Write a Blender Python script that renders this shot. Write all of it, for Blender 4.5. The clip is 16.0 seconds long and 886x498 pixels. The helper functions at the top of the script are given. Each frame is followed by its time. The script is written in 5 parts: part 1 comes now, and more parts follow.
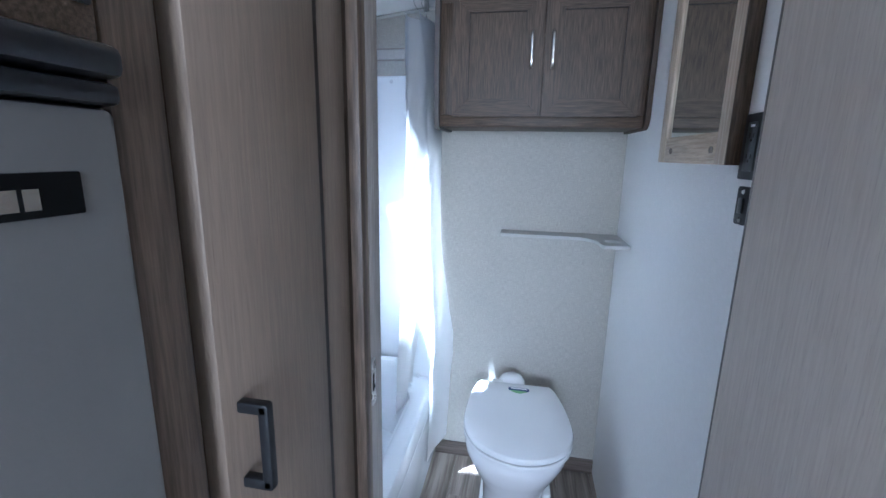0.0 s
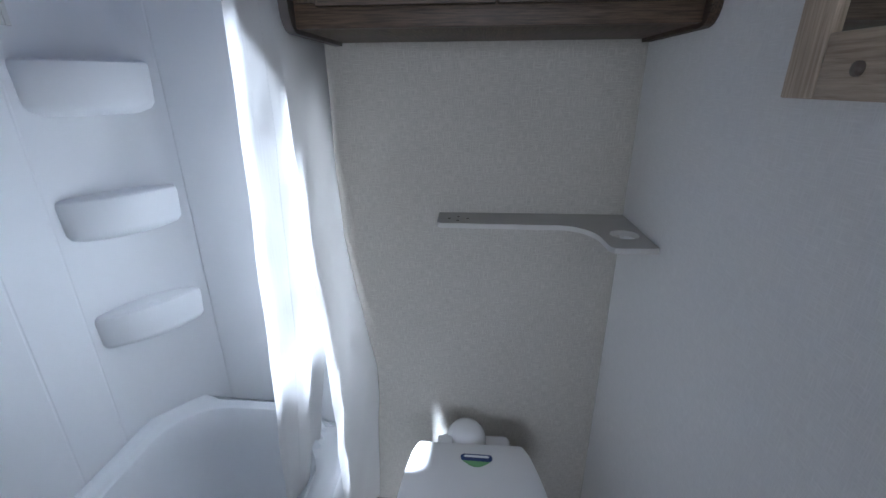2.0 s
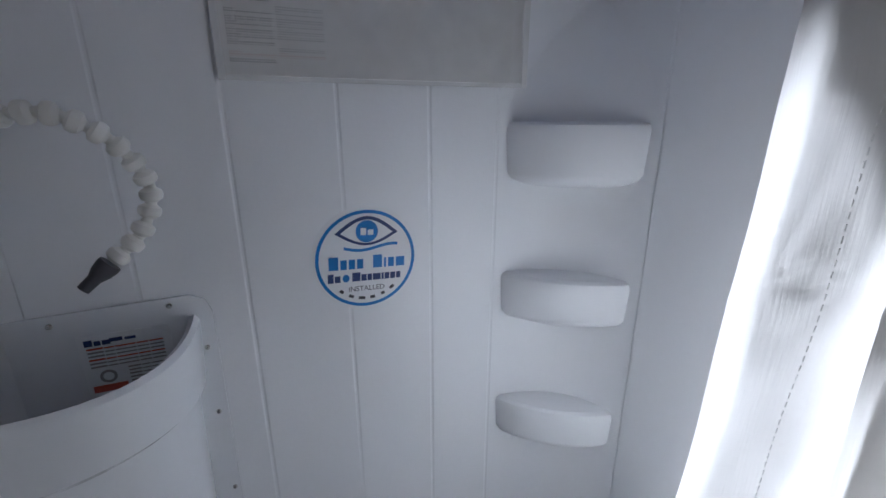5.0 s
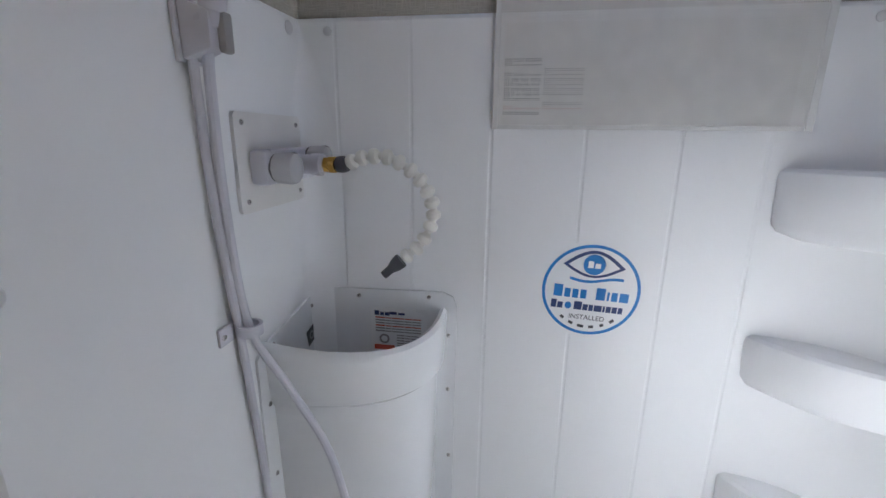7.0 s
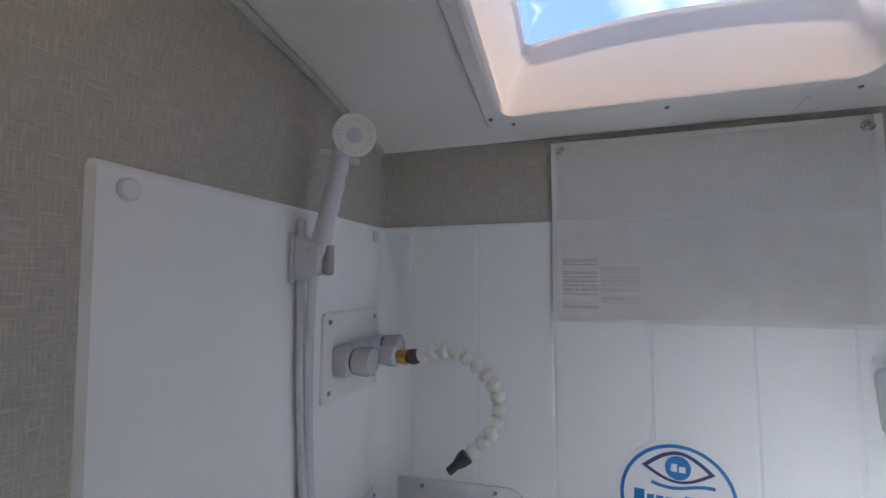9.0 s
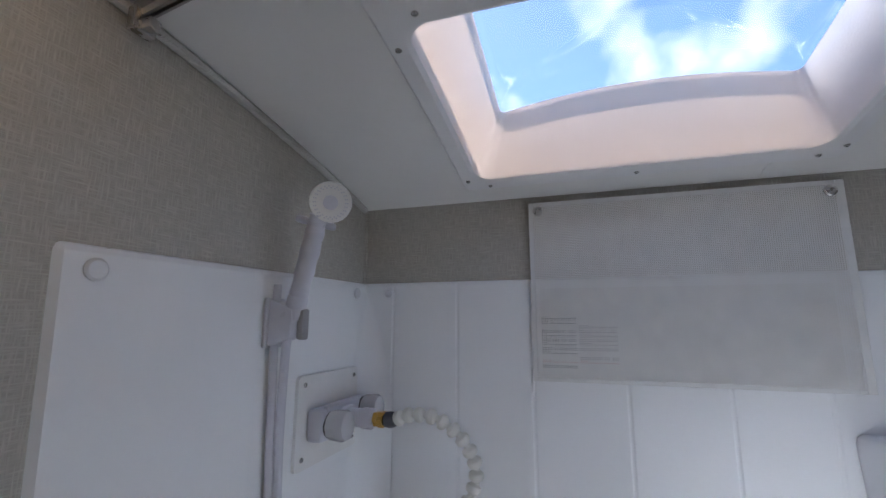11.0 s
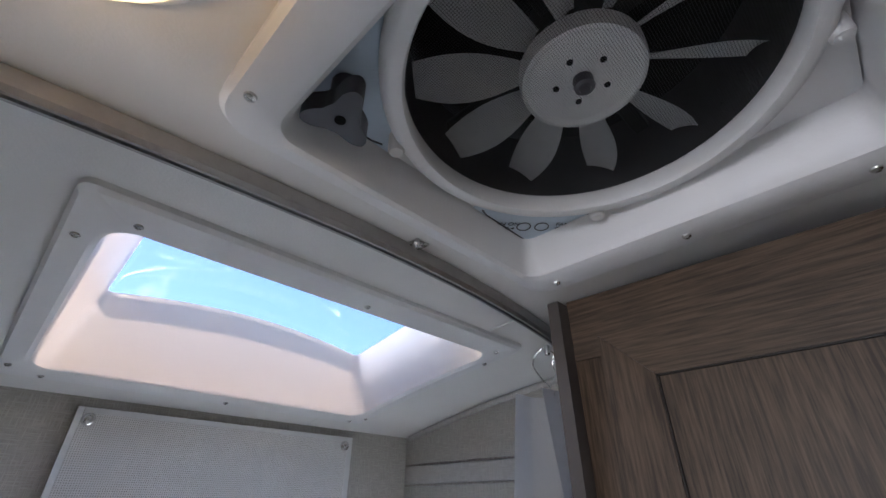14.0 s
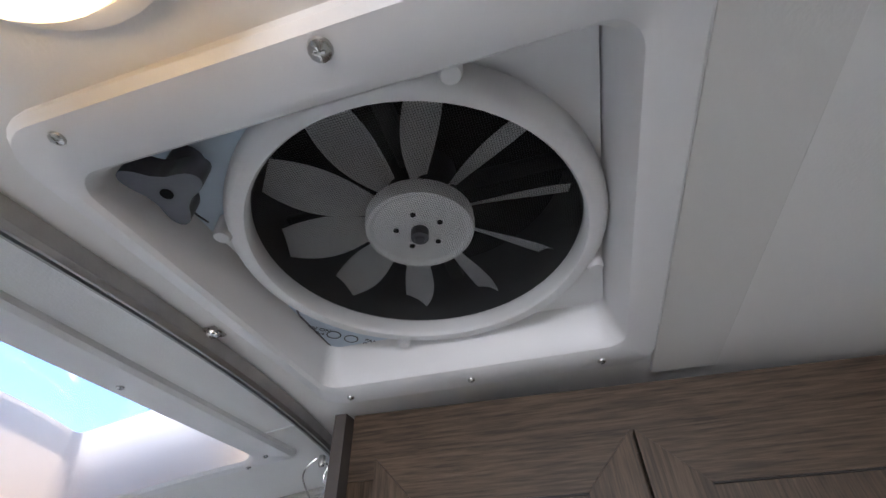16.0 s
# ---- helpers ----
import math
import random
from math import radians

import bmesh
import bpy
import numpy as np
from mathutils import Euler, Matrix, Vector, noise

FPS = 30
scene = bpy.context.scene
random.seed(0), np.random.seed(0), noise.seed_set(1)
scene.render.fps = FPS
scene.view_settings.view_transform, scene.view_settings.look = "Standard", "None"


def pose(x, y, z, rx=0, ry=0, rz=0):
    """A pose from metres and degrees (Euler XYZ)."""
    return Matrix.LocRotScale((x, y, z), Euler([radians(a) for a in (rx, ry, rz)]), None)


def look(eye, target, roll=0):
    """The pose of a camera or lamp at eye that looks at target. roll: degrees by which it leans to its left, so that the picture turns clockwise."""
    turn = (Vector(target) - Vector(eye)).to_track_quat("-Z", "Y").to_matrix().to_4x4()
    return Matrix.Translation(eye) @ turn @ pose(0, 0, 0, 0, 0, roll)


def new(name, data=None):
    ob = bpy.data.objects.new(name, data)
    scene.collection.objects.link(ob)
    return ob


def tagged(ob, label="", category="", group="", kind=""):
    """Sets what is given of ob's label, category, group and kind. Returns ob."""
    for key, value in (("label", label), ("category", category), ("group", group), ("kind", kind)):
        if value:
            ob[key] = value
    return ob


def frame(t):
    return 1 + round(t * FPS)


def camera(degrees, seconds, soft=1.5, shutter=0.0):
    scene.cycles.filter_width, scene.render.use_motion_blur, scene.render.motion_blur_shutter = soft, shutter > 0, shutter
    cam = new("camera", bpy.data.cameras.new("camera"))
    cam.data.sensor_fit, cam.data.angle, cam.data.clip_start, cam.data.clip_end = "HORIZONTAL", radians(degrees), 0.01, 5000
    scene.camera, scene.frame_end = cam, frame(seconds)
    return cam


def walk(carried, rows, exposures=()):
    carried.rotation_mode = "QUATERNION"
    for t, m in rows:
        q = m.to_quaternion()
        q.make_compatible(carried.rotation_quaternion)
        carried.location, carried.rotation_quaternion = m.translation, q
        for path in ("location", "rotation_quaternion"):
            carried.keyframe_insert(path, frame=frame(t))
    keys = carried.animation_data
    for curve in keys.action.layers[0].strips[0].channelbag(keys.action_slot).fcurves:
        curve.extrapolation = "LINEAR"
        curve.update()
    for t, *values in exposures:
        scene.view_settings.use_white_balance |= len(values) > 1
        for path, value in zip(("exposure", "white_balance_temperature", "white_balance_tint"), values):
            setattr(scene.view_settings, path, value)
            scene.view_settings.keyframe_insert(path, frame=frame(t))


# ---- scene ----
cam = camera(91.8, 16.0, 1.5)
PATH = [
    (0, (-0.164, -0.63, 1.415), (-0.51, 1.292, 0.986), 1.1),
    (0.5, (-0.125, -0.463, 1.364), (-0.488, 1.449, 0.902), 1.1),
    (1, (-0.106, -0.23, 1.301), (-0.425, 1.647, 0.689), 0.3),
    (1.5, (-0.124, -0.09, 1.339), (-0.288, 1.771, 0.626), -0.1),
    (2, (-0.149, 0.105, 1.424), (-0.293, 1.965, 0.704), -0.4),
    (2.5, (-0.183, 0.182, 1.439), (-0.282, 2.038, 0.701), -0.1),
    (3, (-0.24, 0.241, 1.463), (-0.409, 2.101, 0.746), -0.2),
    (3.5, (-0.312, 0.324, 1.459), (-0.746, 2.16, 0.795), -0.4),
    (4, (-0.374, 0.442, 1.473), (-1.264, 2.116, 0.835), -0.3),
    (4.5, (-0.388, 0.513, 1.478), (-1.803, 1.791, 0.872), -0.3),
    (5, (-0.371, 0.536, 1.489), (-2.129, 1.285, 0.897), -0),
    (5.2, (-0.372, 0.532, 1.492), (-2.177, 1.174, 0.918), 0.2),
    (7.3, (-0.284, 0.539, 1.541), (-2.193, 0.134, 1.104), 0.3),
    (7.5, (-0.281, 0.536, 1.562), (-2.204, 0.106, 1.218), 0.2),
    (8, (-0.27, 0.521, 1.586), (-2.212, 0.053, 1.488), 0.1),
    (8.5, (-0.255, 0.527, 1.593), (-2.188, 0.021, 1.685), 0.1),
    (8.7, (-0.251, 0.535, 1.598), (-2.165, -0.031, 1.73), 0.1),
    (10.8, (-0.25, 0.579, 1.63), (-2.133, -0.018, 1.94), 0.2),
    (11, (-0.249, 0.586, 1.642), (-2.128, -0.005, 1.986), 0.2),
    (11.5, (-0.237, 0.604, 1.655), (-2.094, 0.042, 2.142), 0.5),
    (12, (-0.232, 0.611, 1.665), (-2.097, 0.208, 2.267), 0.5),
    (12.5, (-0.24, 0.597, 1.668), (-2.108, 0.33, 2.33), 0.9),
    (13, (-0.222, 0.532, 1.699), (-2.076, 0.551, 2.448), 0.6),
    (13.5, (-0.207, 0.443, 1.724), (-1.845, 1.154, 2.625), -0.2),
    (14, (-0.2, 0.399, 1.747), (-1.405, 1.621, 2.774), 0.1),
    (14.5, (-0.199, 0.378, 1.768), (-1.032, 1.784, 2.92), -0.6),
    (15, (-0.196, 0.367, 1.774), (-0.782, 1.817, 3.021), -1.4),
    (15.5, (-0.186, 0.374, 1.772), (-0.632, 1.84, 3.057), -1.9),
    (16, (-0.186, 0.371, 1.771), (-0.577, 1.827, 3.085), -1.8),
]
EXPOSE = [(0.0, 4.6, 4550, 8), (0.5, 4.5, 4800, 9), (1.0, 4.1, 4900, 10), (3.0, 3.5, 5300, 12), (5.0, 3.25, 5450, 14), (7.5, 4.2, 5800, 13), (8.0, 3.95, 5750, 13), (8.5, 3.85, 5700, 13),
          (11.0, 3.9, 5500, 14), (12.0, 4.0, 5550, 13), (13.0, 3.95, 5500, 13), (14.0, 4.1, 5450, 13), (14.5, 4.15, 5500, 13), (16.0, 4.5, 5500, 12)]
walk(cam, [(t, look(eye, aim, lean)) for t, eye, aim, lean in PATH], EXPOSE)

# strengths of the daylight and the lamp
SKY, SUN, CLOUD, DAY, LAMP = 0.0175, 4.1, 7.0, 3.0, 0.15
LAMP_AT = (-0.350, 0.328, 0.075)
STICK_TURN = -3.0
BLADE_TURN = 36.0

# ---------------------------------------------------------------- light
SUN_WAY = Vector((0.297, 0.30, -1.0)).normalized()

world = bpy.data.worlds.new("sky")
scene.world = world
world.use_nodes = True
wn, wl = world.node_tree.nodes, world.node_tree.links
background = wn["Background"]
background.inputs["Strength"].default_value = SKY
sky = wn.new("ShaderNodeTexSky")
sky.sky_type = "NISHITA"
sky.sun_disc = False
sky.sun_elevation = math.asin(-SUN_WAY.z)
sky.sun_rotation = math.atan2(-SUN_WAY.x, -SUN_WAY.y)
sky.air_density, sky.dust_density, sky.ozone_density = 1.0, 0.6, 1.5
coord = wn.new("ShaderNodeTexCoord")
cloud = wn.new("ShaderNodeTexNoise")
cloud.inputs["Scale"].default_value = 5.0
cloud.inputs["Detail"].default_value = 6.0
cloud.inputs["Roughness"].default_value = 0.52
ramp = wn.new("ShaderNodeValToRGB")
ramp.color_ramp.elements[0].position, ramp.color_ramp.elements[1].position = 0.54, 0.78
mix = wn.new("ShaderNodeMix")
mix.data_type = "RGBA"
mix.inputs[7].default_value = (CLOUD, CLOUD, CLOUD * 1.03, 1)
wl.new(coord.outputs["Generated"], cloud.inputs["Vector"])
wl.new(cloud.outputs["Fac"], ramp.inputs["Fac"])
wl.new(ramp.outputs["Color"], mix.inputs[0])
wl.new(sky.outputs["Color"], mix.inputs[6])
wl.new(mix.outputs[2], background.inputs["Color"])

sun = new("sun", bpy.data.lights.new("sun", "SUN"))
sun.data.energy, sun.data.angle, sun.data.color = SUN, radians(1.5), (1.0, 0.97, 0.92)
sun.rotation_mode = "QUATERNION"
sun.rotation_quaternion = SUN_WAY.to_track_quat("-Z", "Y")

# daylight of the trailer's living end, through its window
day = new("window_daylight", bpy.data.lights.new("window_daylight", "AREA"))
day.data.shape, day.data.size, day.data.size_y = "RECTANGLE", 1.1, 0.8
day.data.energy, day.data.color = DAY, (1.0, 0.94, 0.87)
day.matrix_world = look((0.15, -2.66, 1.45), (0.15, 0.0, 1.45))


# ---------------------------------------------------------------- materials
def shader(name):
    m = bpy.data.materials.new(name)
    m.use_nodes = True
    return m, m.node_tree.nodes, m.node_tree.links, m.node_tree.nodes["Principled BSDF"]


def set_in(node, **values):
    for key, value in values.items():
        node.inputs[key.replace("_", " ")].default_value = value


def math_node(nodes, links, op, a, b=None):
    n = nodes.new("ShaderNodeMath")
    n.operation = op
    for i, v in enumerate((a, b)):
        if v is None:
            continue
        if isinstance(v, (int, float)):
            n.inputs[i].default_value = v
        else:
            links.new(v, n.inputs[i])
    return n.outputs[0]


def colour_mix(nodes, links, fac, a, b):
    n = nodes.new("ShaderNodeMix")
    n.data_type = "RGBA"
    for i, v in ((0, fac), (6, a), (7, b)):
        if isinstance(v, (int, float, tuple)):
            n.inputs[i].default_value = (*v, 1) if isinstance(v, tuple) else v
        else:
            links.new(v, n.inputs[i])
    return n.outputs[2]


def noise_fac(nodes, links, scale, detail=3.0, vector=None, stretch=(1, 1, 1), rough=0.5):
    n = nodes.new("ShaderNodeTexNoise")
    set_in(n, Scale=scale, Detail=detail, Roughness=rough)
    if vector is None:
        c = nodes.new("ShaderNodeTexCoord")
        vector = c.outputs["Object"]
    mp = nodes.new("ShaderNodeMapping")
    mp.inputs["Scale"].default_value = stretch
    links.new(vector, mp.inputs["Vector"])
    links.new(mp.outputs["Vector"], n.inputs["Vector"])
    return n.outputs["Fac"]


def bump(nodes, links, bsdf, height, strength, distance):
    b = nodes.new("ShaderNodeBump")
    b.inputs["Strength"].default_value = strength
    b.inputs["Distance"].default_value = distance
    links.new(height, b.inputs["Height"])
    links.new(b.outputs["Normal"], bsdf.inputs["Normal"])


def ramped(nodes, links, fac, lo, hi):
    n = nodes.new("ShaderNodeMapRange")
    n.inputs["From Min"].default_value, n.inputs["From Max"].default_value = lo, hi
    links.new(fac, n.inputs["Value"])
    return n.outputs["Result"]


def plain(name, colour, rough=0.4, vary=0.06, scale=9.0, grain=0.02, grain_scale=220.0, metal=0.0, coat=0.0, spec=0.5, gloss_vary=0.16):
    """Paint, plastic or metal with faint soiling, uneven gloss and fine relief."""
    m, n, l, b = shader(name)
    big = noise_fac(n, l, scale, 4.0)
    fine = noise_fac(n, l, grain_scale, 2.0)
    dark = tuple(c * (1 - vary) for c in colour)
    light = tuple(min(1, c * (1 + vary * 0.6)) for c in colour)
    l.new(colour_mix(n, l, ramped(n, l, big, 0.3, 0.7), dark, light), b.inputs["Base Color"])
    l.new(math_node(n, l, "MULTIPLY_ADD", big, gloss_vary), b.inputs["Roughness"])
    b.inputs["Roughness"].links[0].from_node.inputs[2].default_value = max(0.02, rough - gloss_vary / 2)
    set_in(b, Metallic=metal, Coat_Weight=coat, Specular_IOR_Level=spec)
    bump(n, l, b, fine, grain, 0.004)
    return m


def linen(name, dark, light, relief=0.35):
    """Vinyl wall paper printed and embossed as a coarse linen weave."""
    m, n, l, b = shader(name)
    c = n.new("ShaderNodeTexCoord")
    s = n.new("ShaderNodeSeparateXYZ")
    l.new(c.outputs["Object"], s.inputs[0])
    along = math_node(n, l, "ADD", s.outputs[0], s.outputs[1])
    v = n.new("ShaderNodeCombineXYZ")
    l.new(along, v.inputs[0])
    l.new(s.outputs[2], v.inputs[1])
    up = noise_fac(n, l, 1.0, 3.0, v.outputs[0], (540, 38, 1), 0.62)
    across = noise_fac(n, l, 1.0, 3.0, v.outputs[0], (38, 540, 1), 0.62)
    weave = math_node(n, l, "MAXIMUM", up, across)
    soil = noise_fac(n, l, 5.0, 3.0)
    fac = math_node(n, l, "ADD", ramped(n, l, weave, 0.42, 0.74), math_node(n, l, "MULTIPLY", soil, 0.22))
    fac = math_node(n, l, "SUBTRACT", fac, 0.1)
    l.new(colour_mix(n, l, fac, dark, light), b.inputs["Base Color"])
    set_in(b, Roughness=0.62, Specular_IOR_Level=0.35)
    bump(n, l, b, weave, relief, 0.0012)
    return m


def wood(name, dark, light, axis="z", rough=0.5, scale=1.0, fine=62.0):
    """Printed wood grain with pores, running along one axis."""
    m, n, l, b = shader(name)
    st = {"x": (fine / 20, fine, fine), "y": (fine, fine / 20, fine), "z": (fine, fine, fine / 20)}[axis]
    st = tuple(a * scale for a in st)
    info = n.new("ShaderNodeObjectInfo")
    c = n.new("ShaderNodeTexCoord")
    add = n.new("ShaderNodeVectorMath")
    add.operation = "ADD"
    off = n.new("ShaderNodeCombineXYZ")
    for i in range(3):
        l.new(math_node(n, l, "MULTIPLY", info.outputs["Random"], 3.0 + i), off.inputs[i])
    l.new(c.outputs["Object"], add.inputs[0])
    l.new(off.outputs[0], add.inputs[1])
    rings = noise_fac(n, l, 1.0, 5.0, add.outputs[0], st, 0.6)
    pores = noise_fac(n, l, 1.0, 2.0, add.outputs[0], tuple(a * 2.6 for a in st), 0.5)
    cloudy = noise_fac(n, l, 1.0, 3.0, add.outputs[0], tuple(a / 7 for a in st))
    fac = math_node(n, l, "ADD", ramped(n, l, rings, 0.37, 0.64), math_node(n, l, "MULTIPLY", math_node(n, l, "SUBTRACT", cloudy, 0.5), 0.5))
    col = colour_mix(n, l, fac, dark, light)
    col = colour_mix(n, l, math_node(n, l, "MULTIPLY", ramped(n, l, pores, 0.62, 0.74), 0.45), col, tuple(a * 0.5 for a in dark))
    l.new(col, b.inputs["Base Color"])
    set_in(b, Roughness=rough, Specular_IOR_Level=0.4)
    bump(n, l, b, math_node(n, l, "ADD", rings, math_node(n, l, "MULTIPLY", pores, -0.6)), 0.22, 0.0012)
    return m


WHITE_TUB = plain("white_acrylic", (0.84, 0.855, 0.87), 0.22, 0.03, 4.0, 0.015, 60.0, coat=0.15)
WHITE_WALL = plain("surround_white", (0.85, 0.86, 0.87), 0.36, 0.006, 3.0, 0.03, 160.0, gloss_vary=0.04)
WHITE_PLASTIC = plain("white_plastic", (0.80, 0.79, 0.77), 0.36, 0.05, 12.0, 0.03)
GARNISH = plain("moulded_garnish", (0.80, 0.79, 0.78), 0.42, 0.03, 8.0, 0.05, 260.0)
FITTING = plain("grey_white_fitting", (0.62, 0.62, 0.68), 0.3, 0.05, 20.0, 0.02)
CAP = plain("cap_white", (0.70, 0.70, 0.715), 0.35, 0.03, 20.0, 0.02)
PORCELAIN = plain("toilet_white", (0.82, 0.82, 0.82), 0.12, 0.02, 6.0, 0.008, 40.0, coat=0.4)
CEILING = plain("ceiling_vinyl", (0.80, 0.785, 0.755), 0.6, 0.035, 5.0, 0.10, 420.0)
PAPER = linen("linen_paper", (0.375, 0.355, 0.31), (0.555, 0.535, 0.48), 0.2)
PAPER_PALE = linen("pale_paper", (0.76, 0.75, 0.735), (0.87, 0.86, 0.845), 0.2)
BATTEN_PAPER = plain("pale_batten_vinyl", (0.72, 0.705, 0.67), 0.6, 0.035, 5.0, 0.10, 420.0)
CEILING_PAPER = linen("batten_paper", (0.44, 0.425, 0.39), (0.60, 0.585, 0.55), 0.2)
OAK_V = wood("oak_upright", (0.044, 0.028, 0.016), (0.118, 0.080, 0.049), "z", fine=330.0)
OAK_H = wood("oak_level", (0.044, 0.028, 0.016), (0.118, 0.080, 0.049), "x", fine=330.0)
OAK_DEEP = wood("oak_deep", (0.044, 0.028, 0.016), (0.118, 0.080, 0.049), "y", fine=330.0)
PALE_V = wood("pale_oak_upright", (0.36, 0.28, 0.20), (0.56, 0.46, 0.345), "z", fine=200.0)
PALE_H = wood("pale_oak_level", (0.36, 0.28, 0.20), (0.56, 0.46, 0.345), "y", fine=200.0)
DOOR_WOOD = wood("door_laminate", (0.49, 0.425, 0.365), (0.56, 0.495, 0.43), "z", 0.55, fine=260.0)
HALL_WOOD = wood("hall_laminate", (0.168, 0.127, 0.092), (0.208, 0.158, 0.114), "z", 0.5, fine=260.0)
HALL_DARK = wood("hall_laminate_dark", (0.050, 0.035, 0.023), (0.105, 0.074, 0.050), "z", 0.5, fine=260.0)
JAMB = wood("jamb_laminate", (0.28, 0.25, 0.225), (0.40, 0.37, 0.335), "z", 0.45, fine=200.0)
PLANK = wood("floor_vinyl", (0.13, 0.105, 0.085), (0.36, 0.31, 0.26), "y", 0.4, 0.6)
BASE = wood("base_trim", (0.10, 0.08, 0.065), (0.20, 0.165, 0.14), "x", 0.5)
# Near-black bead colour that carries the shade of door recesses and the pantry gap.
RECESS = plain("shaded_recess_bead", (0.018, 0.012, 0.009), 0.5)
EDGE = plain("dark_edge_band", (0.10, 0.085, 0.075), 0.45)
BLACK = plain("black_plastic", (0.014, 0.014, 0.015), 0.45, 0.2, spec=0.25)
BLACK_GLOSS = plain("black_gloss", (0.012, 0.012, 0.014), 0.32, 0.2)
# Near-black of the name plate, and of shade painted into holes and openings.
DARK = plain("black_and_hole_shade", (0.005, 0.005, 0.005), 0.6, spec=0.1)
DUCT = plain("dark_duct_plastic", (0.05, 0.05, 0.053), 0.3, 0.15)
NOZZLE = plain("dark_grey_plastic", (0.07, 0.07, 0.08), 0.4, 0.1)
BLADE = plain("fan_blade_grey", (0.86, 0.855, 0.84), 0.5, 0.08, 20.0)
STEEL = plain("brushed_metal", (0.55, 0.54, 0.52), 0.28, 0.1, 40.0, 0.05, 400.0, metal=1.0)
RAIL = plain("rail_aluminium", (0.42, 0.40, 0.38), 0.35, 0.12, 30.0, 0.06, 300.0, metal=0.9)
NICKEL = plain("satin_nickel", (0.70, 0.66, 0.60), 0.25, 0.06, 40.0, 0.03, metal=1.0)
BRASS = plain("brass", (0.66, 0.40, 0.10), 0.28, 0.15, 60.0, 0.05, metal=1.0)
FRIDGE = plain("fridge_silver", (0.175, 0.168, 0.160), 0.38, 0.05, 6.0, 0.04, 300.0, metal=0.15)
SHELF_GREY = plain("shelf_grey", (0.50, 0.49, 0.46), 0.4, 0.05, 20.0, 0.05)
BEAD = plain("bead_white", (0.80, 0.79, 0.74), 0.35, 0.05, 30.0)
BLUE = plain("sticker_blue", (0.012, 0.19, 0.56), 0.35, 0.08)
NAVY = plain("sticker_navy", (0.02, 0.045, 0.16), 0.35, 0.08)
STICKER = plain("sticker_white", (0.84, 0.85, 0.86), 0.3, 0.02)
LABEL_BLUE = plain("label_pale_blue", (0.56, 0.64, 0.72), 0.4, 0.03)
RED = plain("label_red", (0.55, 0.10, 0.06), 0.4, 0.08)
INK = plain("label_ink", (0.05, 0.05, 0.06), 0.5)
PRINT_RED = plain("faded_red_print", (0.58, 0.40, 0.37), 0.5)
INK_GREY = plain("label_grey_ink", (0.32, 0.31, 0.31), 0.5)
GREEN = plain("badge_green", (0.20, 0.42, 0.18), 0.35)
THREAD = plain("mesh_thread", (0.80, 0.79, 0.76), 0.55, 0.05, 30.0)
SCREEN = plain("screen_thread", (0.03, 0.03, 0.03), 0.5)
HEM = plain("mesh_hem", (0.74, 0.74, 0.72), 0.5, 0.05, 30.0)


def curtain_cloth():
    m, n, l, b = shader("curtain_vinyl")
    weave = noise_fac(n, l, 1.0, 2.0, None, (300, 300, 18))
    crease = noise_fac(n, l, 12.0, 4.0)
    l.new(colour_mix(n, l, crease, (0.73, 0.72, 0.705), (0.80, 0.79, 0.775)), b.inputs["Base Color"])
    set_in(b, Roughness=0.38)
    bump(n, l, b, math_node(n, l, "ADD", weave, math_node(n, l, "MULTIPLY", crease, 3.0)), 0.2, 0.002)
    t = n.new("ShaderNodeBsdfTranslucent")
    t.inputs["Color"].default_value = (0.86, 0.85, 0.82, 1)
    mx = n.new("ShaderNodeMixShader")
    mx.inputs[0].default_value = 0.22
    out = n["Material Output"]
    l.new(b.outputs[0], mx.inputs[1])
    l.new(t.outputs[0], mx.inputs[2])
    l.new(mx.outputs[0], out.inputs["Surface"])
    return m


def clear_dome():
    m, n, l, b = shader("clear_acrylic")
    t = n.new("ShaderNodeBsdfTransparent")
    t.inputs["Color"].default_value = (0.95, 0.97, 0.98, 1)
    g = n.new("ShaderNodeBsdfGlossy")
    g.inputs["Roughness"].default_value = 0.06
    mx = n.new("ShaderNodeMixShader")
    l.new(ramped(n, l, noise_fac(n, l, 7.0, 5.0), 0.2, 8.0), mx.inputs[0])
    l.new(t.outputs[0], mx.inputs[1])
    l.new(g.outputs[0], mx.inputs[2])
    l.new(mx.outputs[0], n["Material Output"].inputs["Surface"])
    return m


def well_plastic():
    m, n, l, b = shader("skylight_well")
    l.new(colour_mix(n, l, noise_fac(n, l, 9.0, 4.0), (0.70, 0.655, 0.625), (0.755, 0.715, 0.69)), b.inputs["Base Color"])
    set_in(b, Roughness=0.4)
    t = n.new("ShaderNodeBsdfTranslucent")
    t.inputs["Color"].default_value = (0.86, 0.62, 0.42, 1)
    mx = n.new("ShaderNodeMixShader")
    mx.inputs[0].default_value = 0.034
    l.new(b.outputs[0], mx.inputs[1])
    l.new(t.outputs[0], mx.inputs[2])
    l.new(mx.outputs[0], n["Material Output"].inputs["Surface"])
    bump(n, l, b, noise_fac(n, l, 240.0), 0.04, 0.004)
    return m


def mirror_glass():
    m, n, l, b = shader("mirror")
    set_in(b, Base_Color=(0.80, 0.82, 0.80, 1), Metallic=1.0)
    l.new(math_node(n, l, "MULTIPLY", noise_fac(n, l, 14.0, 4.0), 0.05), b.inputs["Roughness"])
    return m


